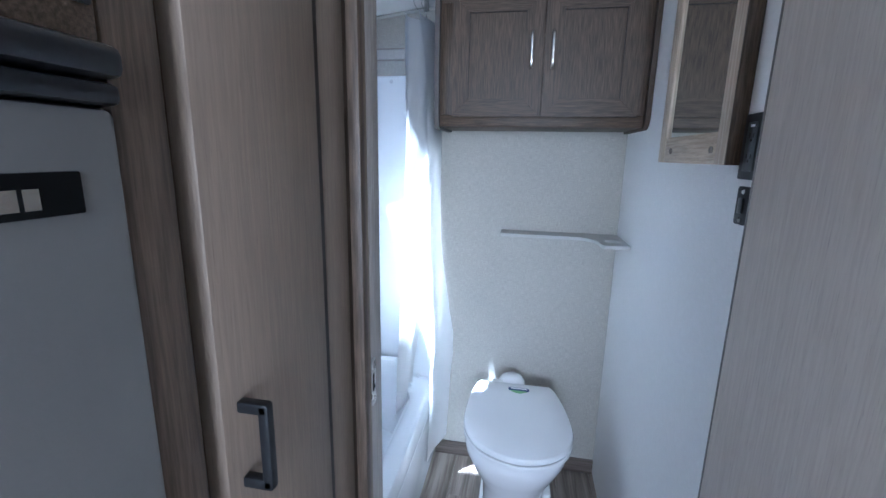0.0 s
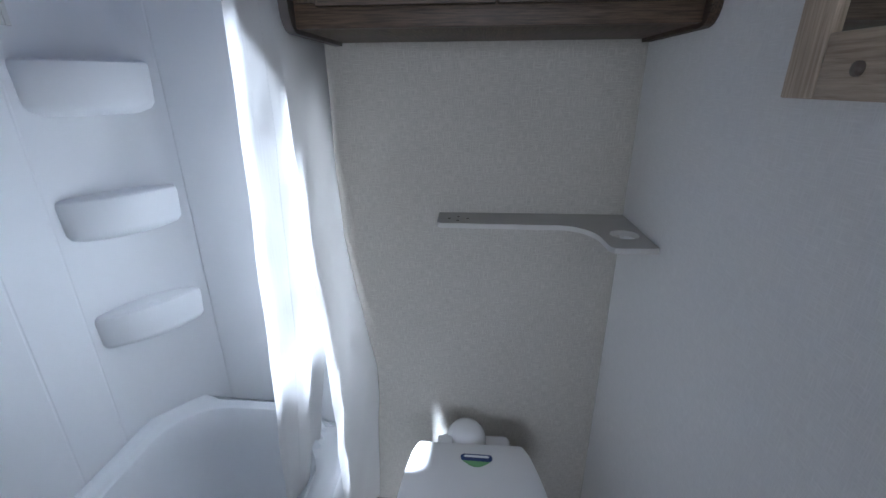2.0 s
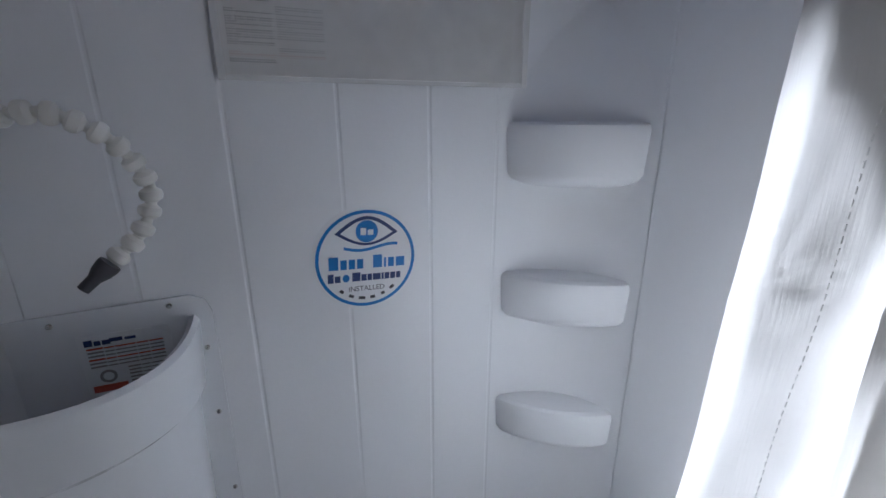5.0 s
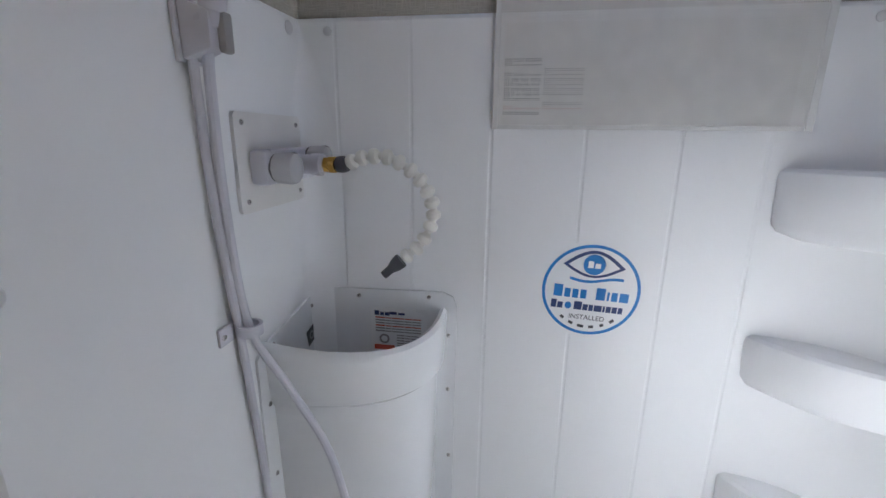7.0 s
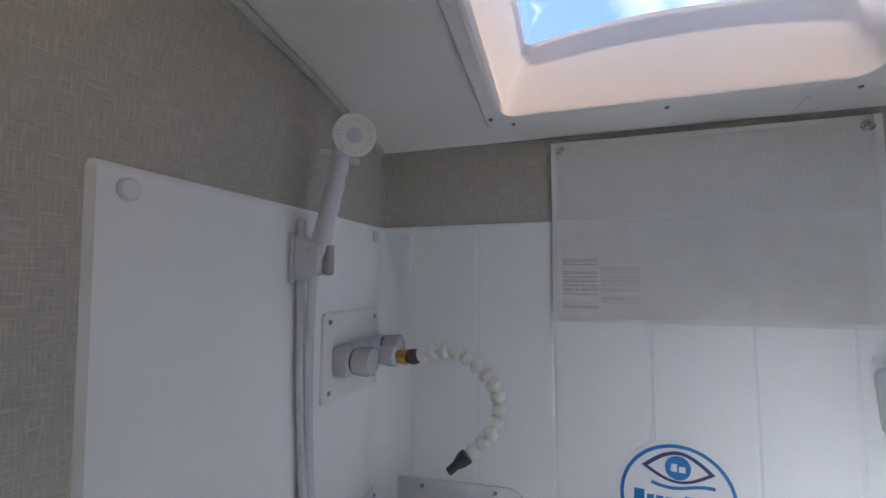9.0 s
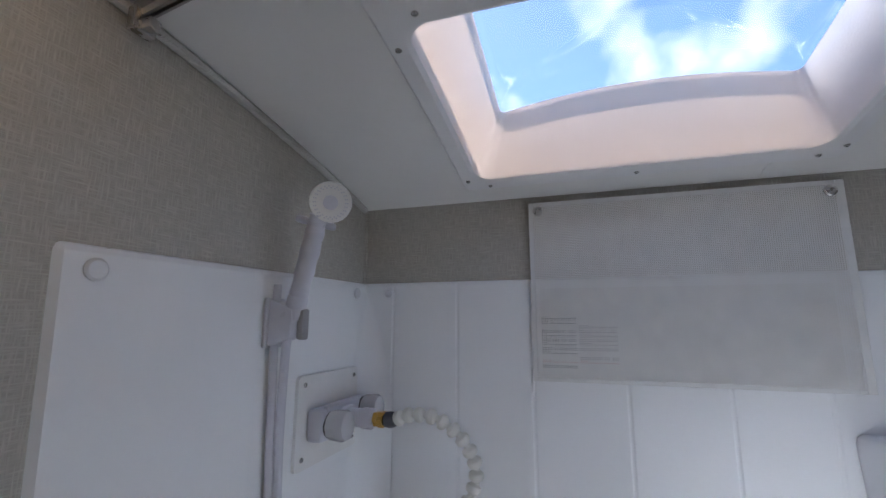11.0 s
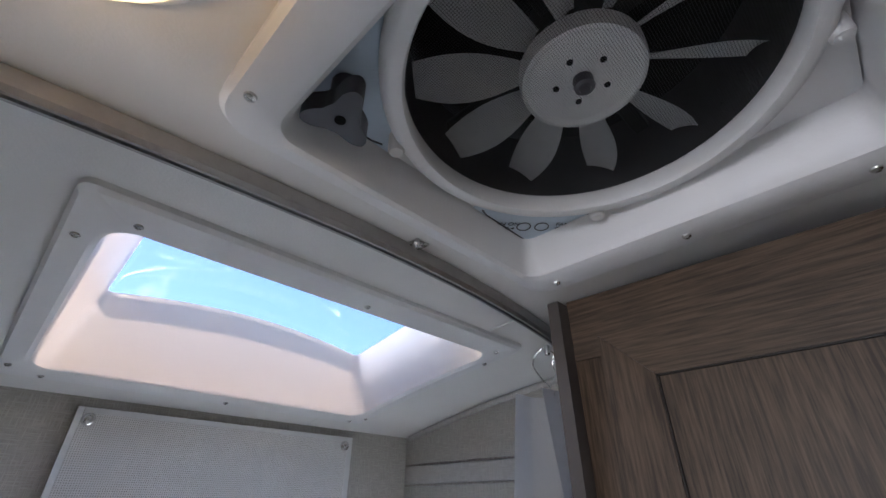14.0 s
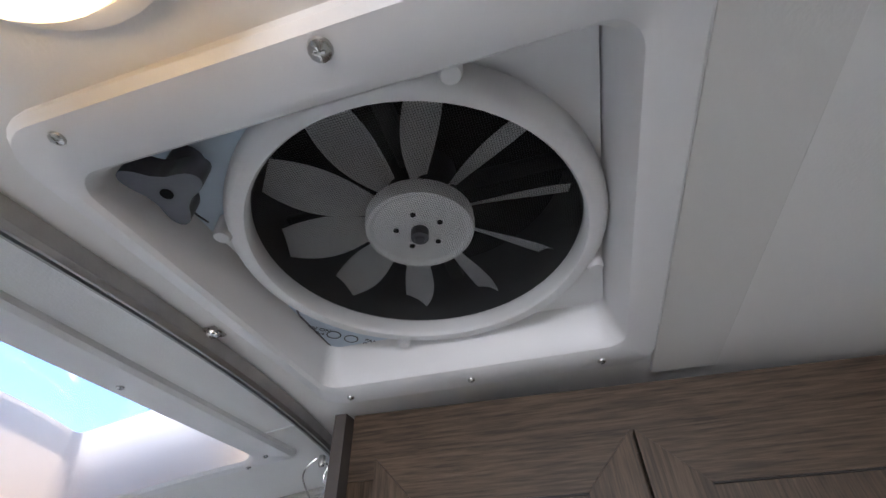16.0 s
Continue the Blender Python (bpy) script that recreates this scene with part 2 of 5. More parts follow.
def lamp_glow():
    m, n, l, b = shader("lamp_diffuser")
    set_in(b, Base_Color=(0.85, 0.80, 0.70, 1), Roughness=0.35, Emission_Color=(1.0, 0.62, 0.26, 1), Emission_Strength=LAMP)
    return m


def frosted():
    m, n, l, b = shader("clear_knob")
    set_in(b, Base_Color=(0.84, 0.84, 0.87, 1), Roughness=0.15, Transmission_Weight=0.35, IOR=1.45)
    bump(n, l, b, noise_fac(n, l, 120.0), 0.03, 0.003)
    return m


CURTAIN, DOME, WELL, MIRROR, GLOW, FROST = curtain_cloth(), clear_dome(), well_plastic(), mirror_glass(), lamp_glow(), frosted()


# ---------------------------------------------------------------- builders
def thing(name, at, label="", category="", group="", kind=""):
    ob = new(name)
    ob.location = at
    ob.empty_display_size = 0.05
    return tagged(ob, label, category, group, kind)


def finish(bm, sharp=35):
    me = bpy.data.meshes.new("part")
    bmesh.ops.recalc_face_normals(bm, faces=bm.faces)
    bm.to_mesh(me)
    bm.free()
    for p in me.polygons:
        p.use_smooth = True
    me.set_sharp_from_angle(angle=radians(sharp))
    return me


def part(name, bm, material, parent, label=""):
    """One mesh in world coordinates under a thing or a part."""
    me = bm if isinstance(bm, bpy.types.Mesh) else finish(bm)
    me.name = name
    if not me.materials:
        me.materials.append(material)
    ob = new(name, me)
    if parent is not None:
        ob.parent = parent
        if parent.type == "EMPTY":
            ob.matrix_parent_inverse = Matrix.Translation(-Vector(parent.location))
    return tagged(ob, label)


def setting(name, bm, material, label, category=""):
    return tagged(part(name, bm, material, None), label, category, kind="structure")


def box(a, b, bevel=0.0, seg=2):
    bm = bmesh.new()
    bmesh.ops.create_cube(bm, size=1)
    for v in bm.verts:
        v.co = Vector([(a[i] + b[i]) / 2 + v.co[i] * abs(b[i] - a[i]) for i in range(3)])
    if bevel:
        bmesh.ops.bevel(bm, geom=bm.edges[:], offset=bevel, segments=seg, profile=0.5, affect="EDGES")
    return bm


def merge(*bms):
    out = bmesh.new()
    for bm in bms:
        me = bpy.data.meshes.new("tmp")
        bm.to_mesh(me)
        bm.free()
        out.from_mesh(me)
        bpy.data.meshes.remove(me)
    return out


def turn_to(way):
    return Vector(way).normalized().to_track_quat("Z", "Y").to_matrix().to_4x4()


def lathe(profile, base, way=(0, 0, 1), seg=28, caps=True):
    """Profile rows (radius, height) turned round an axis from base."""
    bm = bmesh.new()
    m = Matrix.Translation(base) @ turn_to(way)
    rings = []
    for r, h in profile:
        if r < 1e-6:
            rings.append([bm.verts.new(m @ Vector((0, 0, h)))])
        else:
            rings.append([bm.verts.new(m @ Vector((r * math.cos(2 * math.pi * i / seg), r * math.sin(2 * math.pi * i / seg), h))) for i in range(seg)])
    for a, b in zip(rings, rings[1:]):
        for i in range(seg):
            j = (i + 1) % seg
            ring = [a[i % len(a)], a[j % len(a)], b[j % len(b)], b[i % len(b)]]
            ring = list(dict.fromkeys(ring))
            if len(ring) > 2:
                bm.faces.new(ring)
    for end in (rings[0], rings[-1]) if caps else ():
        if len(end) > 2:
            bm.faces.new(end)
    return bm


def curve_points(pts, per=8):
    """A smooth line through the points (Catmull-Rom)."""
    p = [Vector(q) for q in pts]
    p = [p[0] * 2 - p[1]] + p + [p[-1] * 2 - p[-2]]
    out = []
    for i in range(1, len(p) - 2):
        for k in range(per):
            t = k / per
            out.append(0.5 * (2 * p[i] + (p[i + 1] - p[i - 1]) * t + (2 * p[i - 1] - 5 * p[i] + 4 * p[i + 1] - p[i + 2]) * t * t
                              + (3 * p[i] - p[i - 1] - 3 * p[i + 1] + p[i + 2]) * t ** 3))
    out.append(p[-2])
    return out


def tube(pts, radius, seg=10, per=8):
    pts = curve_points(pts, per)
    bm = bmesh.new()
    side = None
    rings = []
    for i, p in enumerate(pts):
        way = (pts[min(i + 1, len(pts) - 1)] - pts[max(i - 1, 0)]).normalized()
        if side is None:
            side = way.orthogonal().normalized()
        side = (side - way * side.dot(way)).normalized()
        up = way.cross(side)
        rings.append([bm.verts.new(p + radius * (side * math.cos(2 * math.pi * k / seg) + up * math.sin(2 * math.pi * k / seg))) for k in range(seg)])
    for a, b in zip(rings, rings[1:]):
        for k in range(seg):
            bm.faces.new((a[k], a[(k + 1) % seg], b[(k + 1) % seg], b[k]))
    bm.faces.new(rings[0])
    bm.faces.new(rings[-1])
    return bm


def loft(loops, cap_first=False, cap_last=False):
    bm = bmesh.new()
    rows = [[bm.verts.new(p) for p in loop] for loop in loops]
    n = len(rows[0])
    for a, b in zip(rows, rows[1:]):
        for i in range(n):
            bm.faces.new((a[i], a[(i + 1) % n], b[(i + 1) % n], b[i]))
    if cap_first:
        bm.faces.new(rows[0])
    if cap_last:
        bm.faces.new(rows[-1])
    return bm


def round_rect(x0, x1, y0, y1, r, seg=6):
    """Points round a rectangle with round corners."""
    out = []
    for cx, cy, a in ((x1 - r, y1 - r, 0), (x0 + r, y1 - r, 90), (x0 + r, y0 + r, 180), (x1 - r, y0 + r, 270)):
        for k in range(seg + 1):
            t = radians(a + 90 * k / seg)
            out.append((cx + r * math.cos(t), cy + r * math.sin(t)))
    return out


def slab(points, z0, z1, holes=(), place=None, bevel=0.0):
    """A flat plate from outline points, with holes, between two heights; place maps (x, y, z) to the world."""
    bm = bmesh.new()
    for loop in (points, *holes):
        vs = [bm.verts.new((x, y, z0)) for x, y in loop]
        for i in range(len(vs)):
            bm.edges.new((vs[i], vs[(i + 1) % len(vs)]))
    if holes:
        bmesh.ops.triangle_fill(bm, edges=bm.edges[:], use_beauty=True)
    else:
        bm.faces.new(bm.verts[:])
    res = bmesh.ops.extrude_face_region(bm, geom=bm.faces[:])
    for v in res["geom"]:
        if isinstance(v, bmesh.types.BMVert):
            v.co.z = z1
    if place is not None:
        bmesh.ops.transform(bm, matrix=place, verts=bm.verts)
    return bm


def circle(cx, cy, r, seg=20, ry=None):
    ry = r if ry is None else ry
    return [(cx + r * math.cos(2 * math.pi * i / seg), cy + ry * math.sin(2 * math.pi * i / seg)) for i in range(seg)]


def axes(origin, x, y):
    """A placing matrix whose local x and y run along the given ways."""
    x, y = Vector(x).normalized(), Vector(y).normalized()
    z = x.cross(y)
    m = Matrix((x, y, z)).transposed().to_4x4()
    m.translation = origin
    return m


def screw_mesh(radius=0.0045):
    """A pan-head screw with a cross slot, looking along its own z."""
    bm = lathe([(0, 0), (radius, 0), (radius * 0.9, radius * 0.35), (radius * 0.5, radius * 0.6), (0, radius * 0.65)], (0, 0, 0), seg=12)
    bm = merge(bm, box((-radius * 0.5, -radius * 0.1, radius * 0.55), (radius * 0.5, radius * 0.1, radius * 0.75)),
               box((-radius * 0.1, -radius * 0.5, radius * 0.56), (radius * 0.1, radius * 0.5, radius * 0.76)))
    return finish(bm)


SCREW = screw_mesh()
SCREW.materials.append(STEEL)
SCREW_BIG = screw_mesh(0.0065)
SCREW_BIG.materials.append(STEEL)


def screw(parent, at, way, mesh=SCREW):
    ob = new("screw", mesh)
    ob.parent = parent
    base = Vector(parent.location) if parent.type == "EMPTY" else Vector()
    ob.matrix_parent_inverse = Matrix.Translation(-base)
    ob.matrix_basis = Matrix.Translation(at) @ turn_to(way) @ pose(0, 0, 0, 0, 0, (at[0] + at[1] + at[2]) * 4000 % 90)
    return ob


def lettering(text, size, place, material, parent, name="lettering", align="CENTER"):
    """Built-in type as thin raised print."""
    cu = bpy.data.curves.new("type", "FONT")
    cu.body, cu.size, cu.align_x, cu.align_y, cu.extrude = text, size, align, "CENTER", 0.0002
    ob = bpy.data.objects.new("type", cu)
    me = bpy.data.meshes.new_from_object(ob)
    bpy.data.objects.remove(ob)
    bpy.data.curves.remove(cu)
    me.transform(place)
    me.materials.clear()
    return part(name, me, material, parent)


def word_bars(widths, height, gap, place, material, parent, thick=0.0006, name="print_bar"):
    """A row of plain bars for a word, centred."""
    total = sum(widths) + gap * (len(widths) - 1)
    x = -total / 2
    bms = []
    for i, w in enumerate(widths):
        h = height * (1.0 if i == 0 else 0.74)
        bms.append(slab([(x, -height / 2), (x + w, -height / 2), (x + w, -height / 2 + h), (x, -height / 2 + h)], 0, thick))
        x += w + gap
    bm = merge(*bms)
    bmesh.ops.transform(bm, matrix=place, verts=bm.verts)
    return part(name, bm, material, parent)

# ---------------------------------------------------------------- the plan, in metres
X_LEFT, X_RIGHT, Y_FRONT, Y_BACK = -1.100, 0.225, 0.140, 1.180
X_TUB = -0.510
SUR_TOP = 1.729


def ceil_z(x):
    """The arched ceiling."""
    return 1.997 - 0.123 * (x + 0.2) ** 2


# ---------------------------------------------------------------- structure
SKY_X0, SKY_X1, SKY_Y0, SKY_Y1 = -1.020, -0.640, 0.410, 0.965
FAN_X, FAN_Y = -0.272, 0.641


def ceiling_mesh():
    xs = sorted({round(-1.16 + 0.058 * i, 4) for i in range(34)} | {SKY_X0, SKY_X1, FAN_X - 0.178, FAN_X + 0.178})
    ys = sorted({-2.75, -2.0, -1.2, -0.4, 0.1, 0.3, 0.9, 1.08, 1.25} | {SKY_Y0, SKY_Y1, FAN_Y - 0.178, FAN_Y + 0.178})
    bm = bmesh.new()
    low = {(i, j): bm.verts.new((x, y, ceil_z(x))) for i, x in enumerate(xs) for j, y in enumerate(ys)}
    top = {(i, j): bm.verts.new((x, y, ceil_z(x) + 0.04)) for i, x in enumerate(xs) for j, y in enumerate(ys)}

    def solid(i, j):
        if not (0 <= i < len(xs) - 1 and 0 <= j < len(ys) - 1):
            return False
        x, y = (xs[i] + xs[i + 1]) / 2, (ys[j] + ys[j + 1]) / 2
        sky_hole = SKY_X0 < x < SKY_X1 and SKY_Y0 < y < SKY_Y1
        fan_hole = abs(x - FAN_X) < 0.178 and abs(y - FAN_Y) < 0.178
        return not (sky_hole or fan_hole)

    for i in range(len(xs) - 1):
        for j in range(len(ys) - 1):
            if not solid(i, j):
                continue
            bm.faces.new([low[k] for k in ((i, j), (i, j + 1), (i + 1, j + 1), (i + 1, j))])
            bm.faces.new([top[k] for k in ((i, j), (i + 1, j), (i + 1, j + 1), (i, j + 1))])
            for (a, b), (di, dj) in ((((i, j), (i + 1, j)), (0, -1)), (((i + 1, j), (i + 1, j + 1)), (1, 0)),
                                     (((i + 1, j + 1), (i, j + 1)), (0, 1)), (((i, j + 1), (i, j)), (-1, 0))):
                if not solid(i + di, j + dj):
                    bm.faces.new((low[a], low[b], top[b], top[a]))
    bmesh.ops.delete(bm, geom=[v for v in bm.verts if not v.link_faces], context="VERTS")
    return bm


setting("ceiling", ceiling_mesh(), CEILING, "arched off-white vinyl ceiling with fine texture", "ceiling")


setting("wall_left", box((-1.16, 0.04, -0.02), (X_LEFT - 0.006, 1.25, 1.93)), PAPER, "outer wall in beige linen wall paper", "wall")
setting("wall_back", merge(box((-1.16, Y_BACK + 0.006, -0.02), (X_TUB - 0.012, 1.25, 1.99)), box((X_TUB - 0.012, Y_BACK, -0.02), (0.30, 1.25, 1.99))),
        PAPER, "rear wall in beige linen wall paper", "wall")
setting("wall_front", box((-1.16, 0.063, -0.02), (-0.431, Y_FRONT - 0.006, 1.995)), PAPER, "shower end wall in beige linen wall paper", "wall")
setting("wall_right", box((X_RIGHT, -1.6, -0.02), (0.30, 1.25, 1.99)), PAPER_PALE, "side wall in pale textured wall paper", "wall")
setting("wall_hall_left", box((-1.16, -1.6, -0.02), (-1.10, 0.04, 1.99)), PAPER_PALE, "pale papered wall behind the cabinets", "wall")

# the living end of the trailer, closed round its window
setting("wall_living_left", box((-1.16, -2.75, -0.02), (-1.10, -1.6, 1.99)), PAPER_PALE, "pale papered wall of the living end", "wall")
setting("wall_living_right", merge(box((0.80, -2.75, -0.02), (0.86, -1.6, 1.99)), box((0.30, -1.6, -0.02), (0.86, -1.54, 1.99))), PAPER_PALE,
        "pale papered side wall of the living end", "wall")
setting("wall_living_end", merge(box((-1.16, -2.75, -0.02), (-0.42, -2.69, 1.99)), box((0.72, -2.75, -0.02), (0.86, -2.69, 1.99)),
                                 box((-0.42, -2.75, -0.02), (0.72, -2.69, 1.03)), box((-0.42, -2.75, 1.87), (0.72, -2.69, 1.99))), PAPER_PALE,
        "pale papered end wall with a window opening", "wall")

floor = setting("floor", box((-1.16, -2.75, -0.06), (0.86, 1.25, -0.006)), BASE, "floor under vinyl wood planks", "floor")


def planks():
    w, length = 0.152, 0.92
    for c in range(14):
        x0 = -1.16 + c * w
        for r in range(6):
            y0 = -2.75 + r * length - (0.37 * c) % length
            a, b = max(y0, -2.75), min(y0 + length, 1.24)
            if b - a < 0.03 or x0 > 0.80 or (x0 > 0.30 and a > -1.54):
                continue
            bm = box((x0 + 0.0006, a + 0.0006, -0.006), (min(x0 + w, 0.85) - 0.0006, b - 0.0006, 0.0), 0.0008, 1)
            part("plank", bm, PLANK, floor)


setting("baseboard", box((X_TUB + 0.002, Y_BACK - 0.012, 0.0), (X_RIGHT - 0.001, Y_BACK - 0.0005, 0.068), 0.003), BASE,
        "dark grey-brown wooden baseboard along the rear wall", "baseboard")
trim = setting("corner_trim", merge(*[tube([(X_LEFT - 0.003, Y_FRONT - 0.004, SUR_TOP), (X_LEFT - 0.003, Y_FRONT - 0.004, 1.89)], 0.004, 6)]), PAPER,
               "thin corner bead in linen paper", "trim")


def cove(name, y, side):
    """Papered bead where an end wall meets the arched ceiling."""
    pts = [(x, y, ceil_z(x) - 0.007) for x in [-1.09 + 0.07 * i for i in range(10)]]
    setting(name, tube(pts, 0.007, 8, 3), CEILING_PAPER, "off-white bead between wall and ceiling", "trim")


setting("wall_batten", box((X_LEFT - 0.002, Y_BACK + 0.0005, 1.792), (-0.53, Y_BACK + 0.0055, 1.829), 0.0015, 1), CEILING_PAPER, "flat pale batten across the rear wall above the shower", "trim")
for z in (1.8325, 1.7885):
    setting("batten_bead", tube([(X_LEFT - 0.002, Y_BACK + 0.004, z), (-0.53, Y_BACK + 0.004, z)], 0.0022, 8, 1), JAMB, "thin brown bead beside the batten", "trim")

cove("ceiling_bead_front", Y_FRONT - 0.002, 1)
cove("ceiling_bead_back", Y_BACK + 0.002, -1)


def ceiling_strips():
    for name, x0, x1, d in (("ceiling_batten", -0.0785, -0.006, 0.005),):
        mid = ceil_z((x0 + x1) / 2)
        setting(name, box((x0, 0.145, mid - d), (x1, 0.903, mid + 0.004), 0.0012, 1), BATTEN_PAPER, "flat off-white strip over the ceiling joint", "trim")
    for name, xa, xb in (("ceiling_seam_outer", -1.09, -1.058), ("ceiling_seam_inner", -0.592, -0.515)):
        bm = box((xa, 0.897, -0.0018), (xb, 0.904, 0.004))
        for v in bm.verts:
            v.co.z += ceil_z(v.co.x)
        setting(name, bm, CEILING, "thin off-white seam across the ceiling", "trim")


ceiling_strips()

# ---------------------------------------------------------------- the doorway
setting("wall_return", box((-0.490, 0.0085, -0.02), (-0.4345, 0.0610, 1.995)), HALL_DARK, "narrow brown wood-look wall end beside the doorway", "wall")
jamb = thing("door_jamb", (-0.42, 0.06, 0), "grey wood-look door jamb with a steel strike plate", "door jamb", kind="structure")
part("jamb_face", box((-0.4305, 0.048, 0), (-0.4165, 0.114, 1.985), 0.003), JAMB, jamb)
part("jamb_stop", box((-0.4305, 0.030, 0), (-0.4135, 0.0475, 1.985), 0.002), HALL_WOOD, jamb)
part("casing", box((-0.4305, 0.009, 0), (-0.4105, 0.0295, 1.985), 0.003), HALL_DARK, jamb)
plate = part("strike_plate", slab(round_rect(0.0505, 0.076, 0.953, 1.048, 0.012), 0, 0.002, [round_rect(0.057, 0.070, 0.980, 1.018, 0.005)],
                                  Matrix(((0, 0, 1, -0.4164), (1, 0, 0, 0), (0, 1, 0, 0), (0, 0, 0, 1)))), STEEL, jamb, "rounded steel strike plate")
part("latch_hole", box((-0.4168, 0.057, 0.980), (-0.4160, 0.070, 1.018)), DARK, plate)
screw(plate, (-0.4144, 0.063, 1.032), (1, 0, 0))
screw(plate, (-0.4144, 0.063, 0.968), (1, 0, 0))

jamb_r = thing("hinge_jamb", (0.2, 0.14, 0), "grey wood-look jamb on the hinge side", "door jamb", kind="structure")
part("jamb_face", box((0.2065, 0.090, 0), (X_RIGHT - 0.001, 0.118, 1.985), 0.003), JAMB, jamb_r)
part("jamb_edge", box((0.2045, 0.060, 0), (X_RIGHT - 0.001, 0.089, 1.985), 0.003), HALL_DARK, jamb_r)

leaf = thing("door_leaf", (0.18, -0.2, 0), "open pale wood-look bathroom door folded back along the hallway", "door")
part("panel", box((0.158, -0.56, 0.02), (0.184, 0.055, 1.96), 0.002), DOOR_WOOD, leaf)
part("edge_band", box((0.1575, 0.0555, 0.02), (0.1845, 0.0585, 1.96)), EDGE, leaf)
for z in (0.25, 1.0, 1.75):
    part("hinge", merge(lathe([(0.005, 0), (0.005, 0.07)], (0.190, 0.0585, z), seg=10), box((0.186, 0.05, z), (0.1885, 0.06, z + 0.07))), STEEL, leaf)

# ---------------------------------------------------------------- hallway cabinets
pantry = thing("pantry_cabinet", (-0.7, -0.18, 0), "tall brown wood-look pantry cabinet with closed door", "cabinet")
part("body", box((-1.09, -0.342, 0.0), (-0.450, 0.0075, 1.965), 0.002), HALL_DARK, pantry)
# Bead in the door gap, coloured near black for the gap's shade.
part("shaded_gap_bead", box((-0.4485, -0.0985, 0.10), (-0.4270, -0.0880, 1.94)), RECESS, pantry)
pdoor = part("door", box((-0.449, -0.317, 0.10), (-0.425, -0.099, 1.94), 0.003), HALL_WOOD, pantry)
part("stile", box((-0.4495, -0.0875, 0.02), (-0.433, 0.0075, 1.96), 0.003), HALL_WOOD, pantry)
part("pull_handle", merge(box((-0.424, -0.299, 1.166), (-0.392, -0.288, 1.178), 0.002), box((-0.424, -0.299, 1.082), (-0.392, -0.288, 1.094), 0.002),
                          box((-0.402, -0.299, 1.083), (-0.391, -0.288, 1.177), 0.002)), BLACK, pdoor, "black square bar pull handle")

surround = thing("fridge_cabinet", (-0.72, -0.701, 0), "brown wood-look cabinet frame around the refrigerator", "cabinet")
part("side_stile", box((-0.46, -0.387, 0), (-0.424, -0.343, 1.965), 0.002), HALL_DARK, surround)
part("far_stile", box((-0.46, -1.061, 0), (-0.424, -1.013, 1.965), 0.002), HALL_DARK, surround)
part("body", merge(box((-1.09, -1.061, 0), (-0.465, -1.041, 1.965)), box((-1.09, -0.361, 0), (-0.465, -0.343, 1.965)), box((-1.09, -1.041, 0), (-1.07, -0.361, 1.965))),
     HALL_DARK, surround)
part("plinth", box((-1.06, -1.011, 0), (-0.432, -0.389, 0.3), 0.002), HALL_WOOD, surround)

fridge = thing("refrigerator", (-0.72, -0.701, 0.32), "grey two-door refrigerator with black handles and wood insert", "refrigerator")
part("case", box((-1.05, -1.006, 0.303), (-0.445, -0.393, 1.93), 0.004), BLACK, fridge)
part("lower_door", box((-0.4445, -1.007, 0.32), (-0.416, -0.391, 1.439), 0.006), FRIDGE, fridge)
part("upper_door", box((-0.4445, -1.007, 1.476), (-0.42, -0.391, 1.8), 0.004), OAK_H, fridge, "wood-look insert panel of the upper door")
part("lower_handle", box((-0.4445, -1.009, 1.44), (-0.408, -0.393, 1.453), 0.004), BLACK_GLOSS, fridge)
part("upper_handle", merge(box((-0.4445, -1.009, 1.455), (-0.402, -0.393, 1.4745), 0.006), box((-0.42, -1.009, 1.496), (-0.416, -0.397, 1.506), 0.0015)), BLACK_GLOSS, fridge)
badge = part("name_plate", box((-0.4155, -0.610, 1.378), (-0.413, -0.422, 1.402), 0.001), DARK, fridge, "black name plate with silver edge")
PLATE = axes((-0.4129, -0.516, 1.390), (0, 1, 0), (0, 0, 1))
word_bars((0.017, 0.010, 0.010, 0.004, 0.010), 0.015, 0.0025, PLATE @ Matrix.Translation((-0.045, 0, 0)), NICKEL, badge)
word_bars((0.014, 0.010, 0.010, 0.008), 0.015, 0.0025, PLATE @ Matrix.Translation((0.045, 0, 0)), NICKEL, badge)

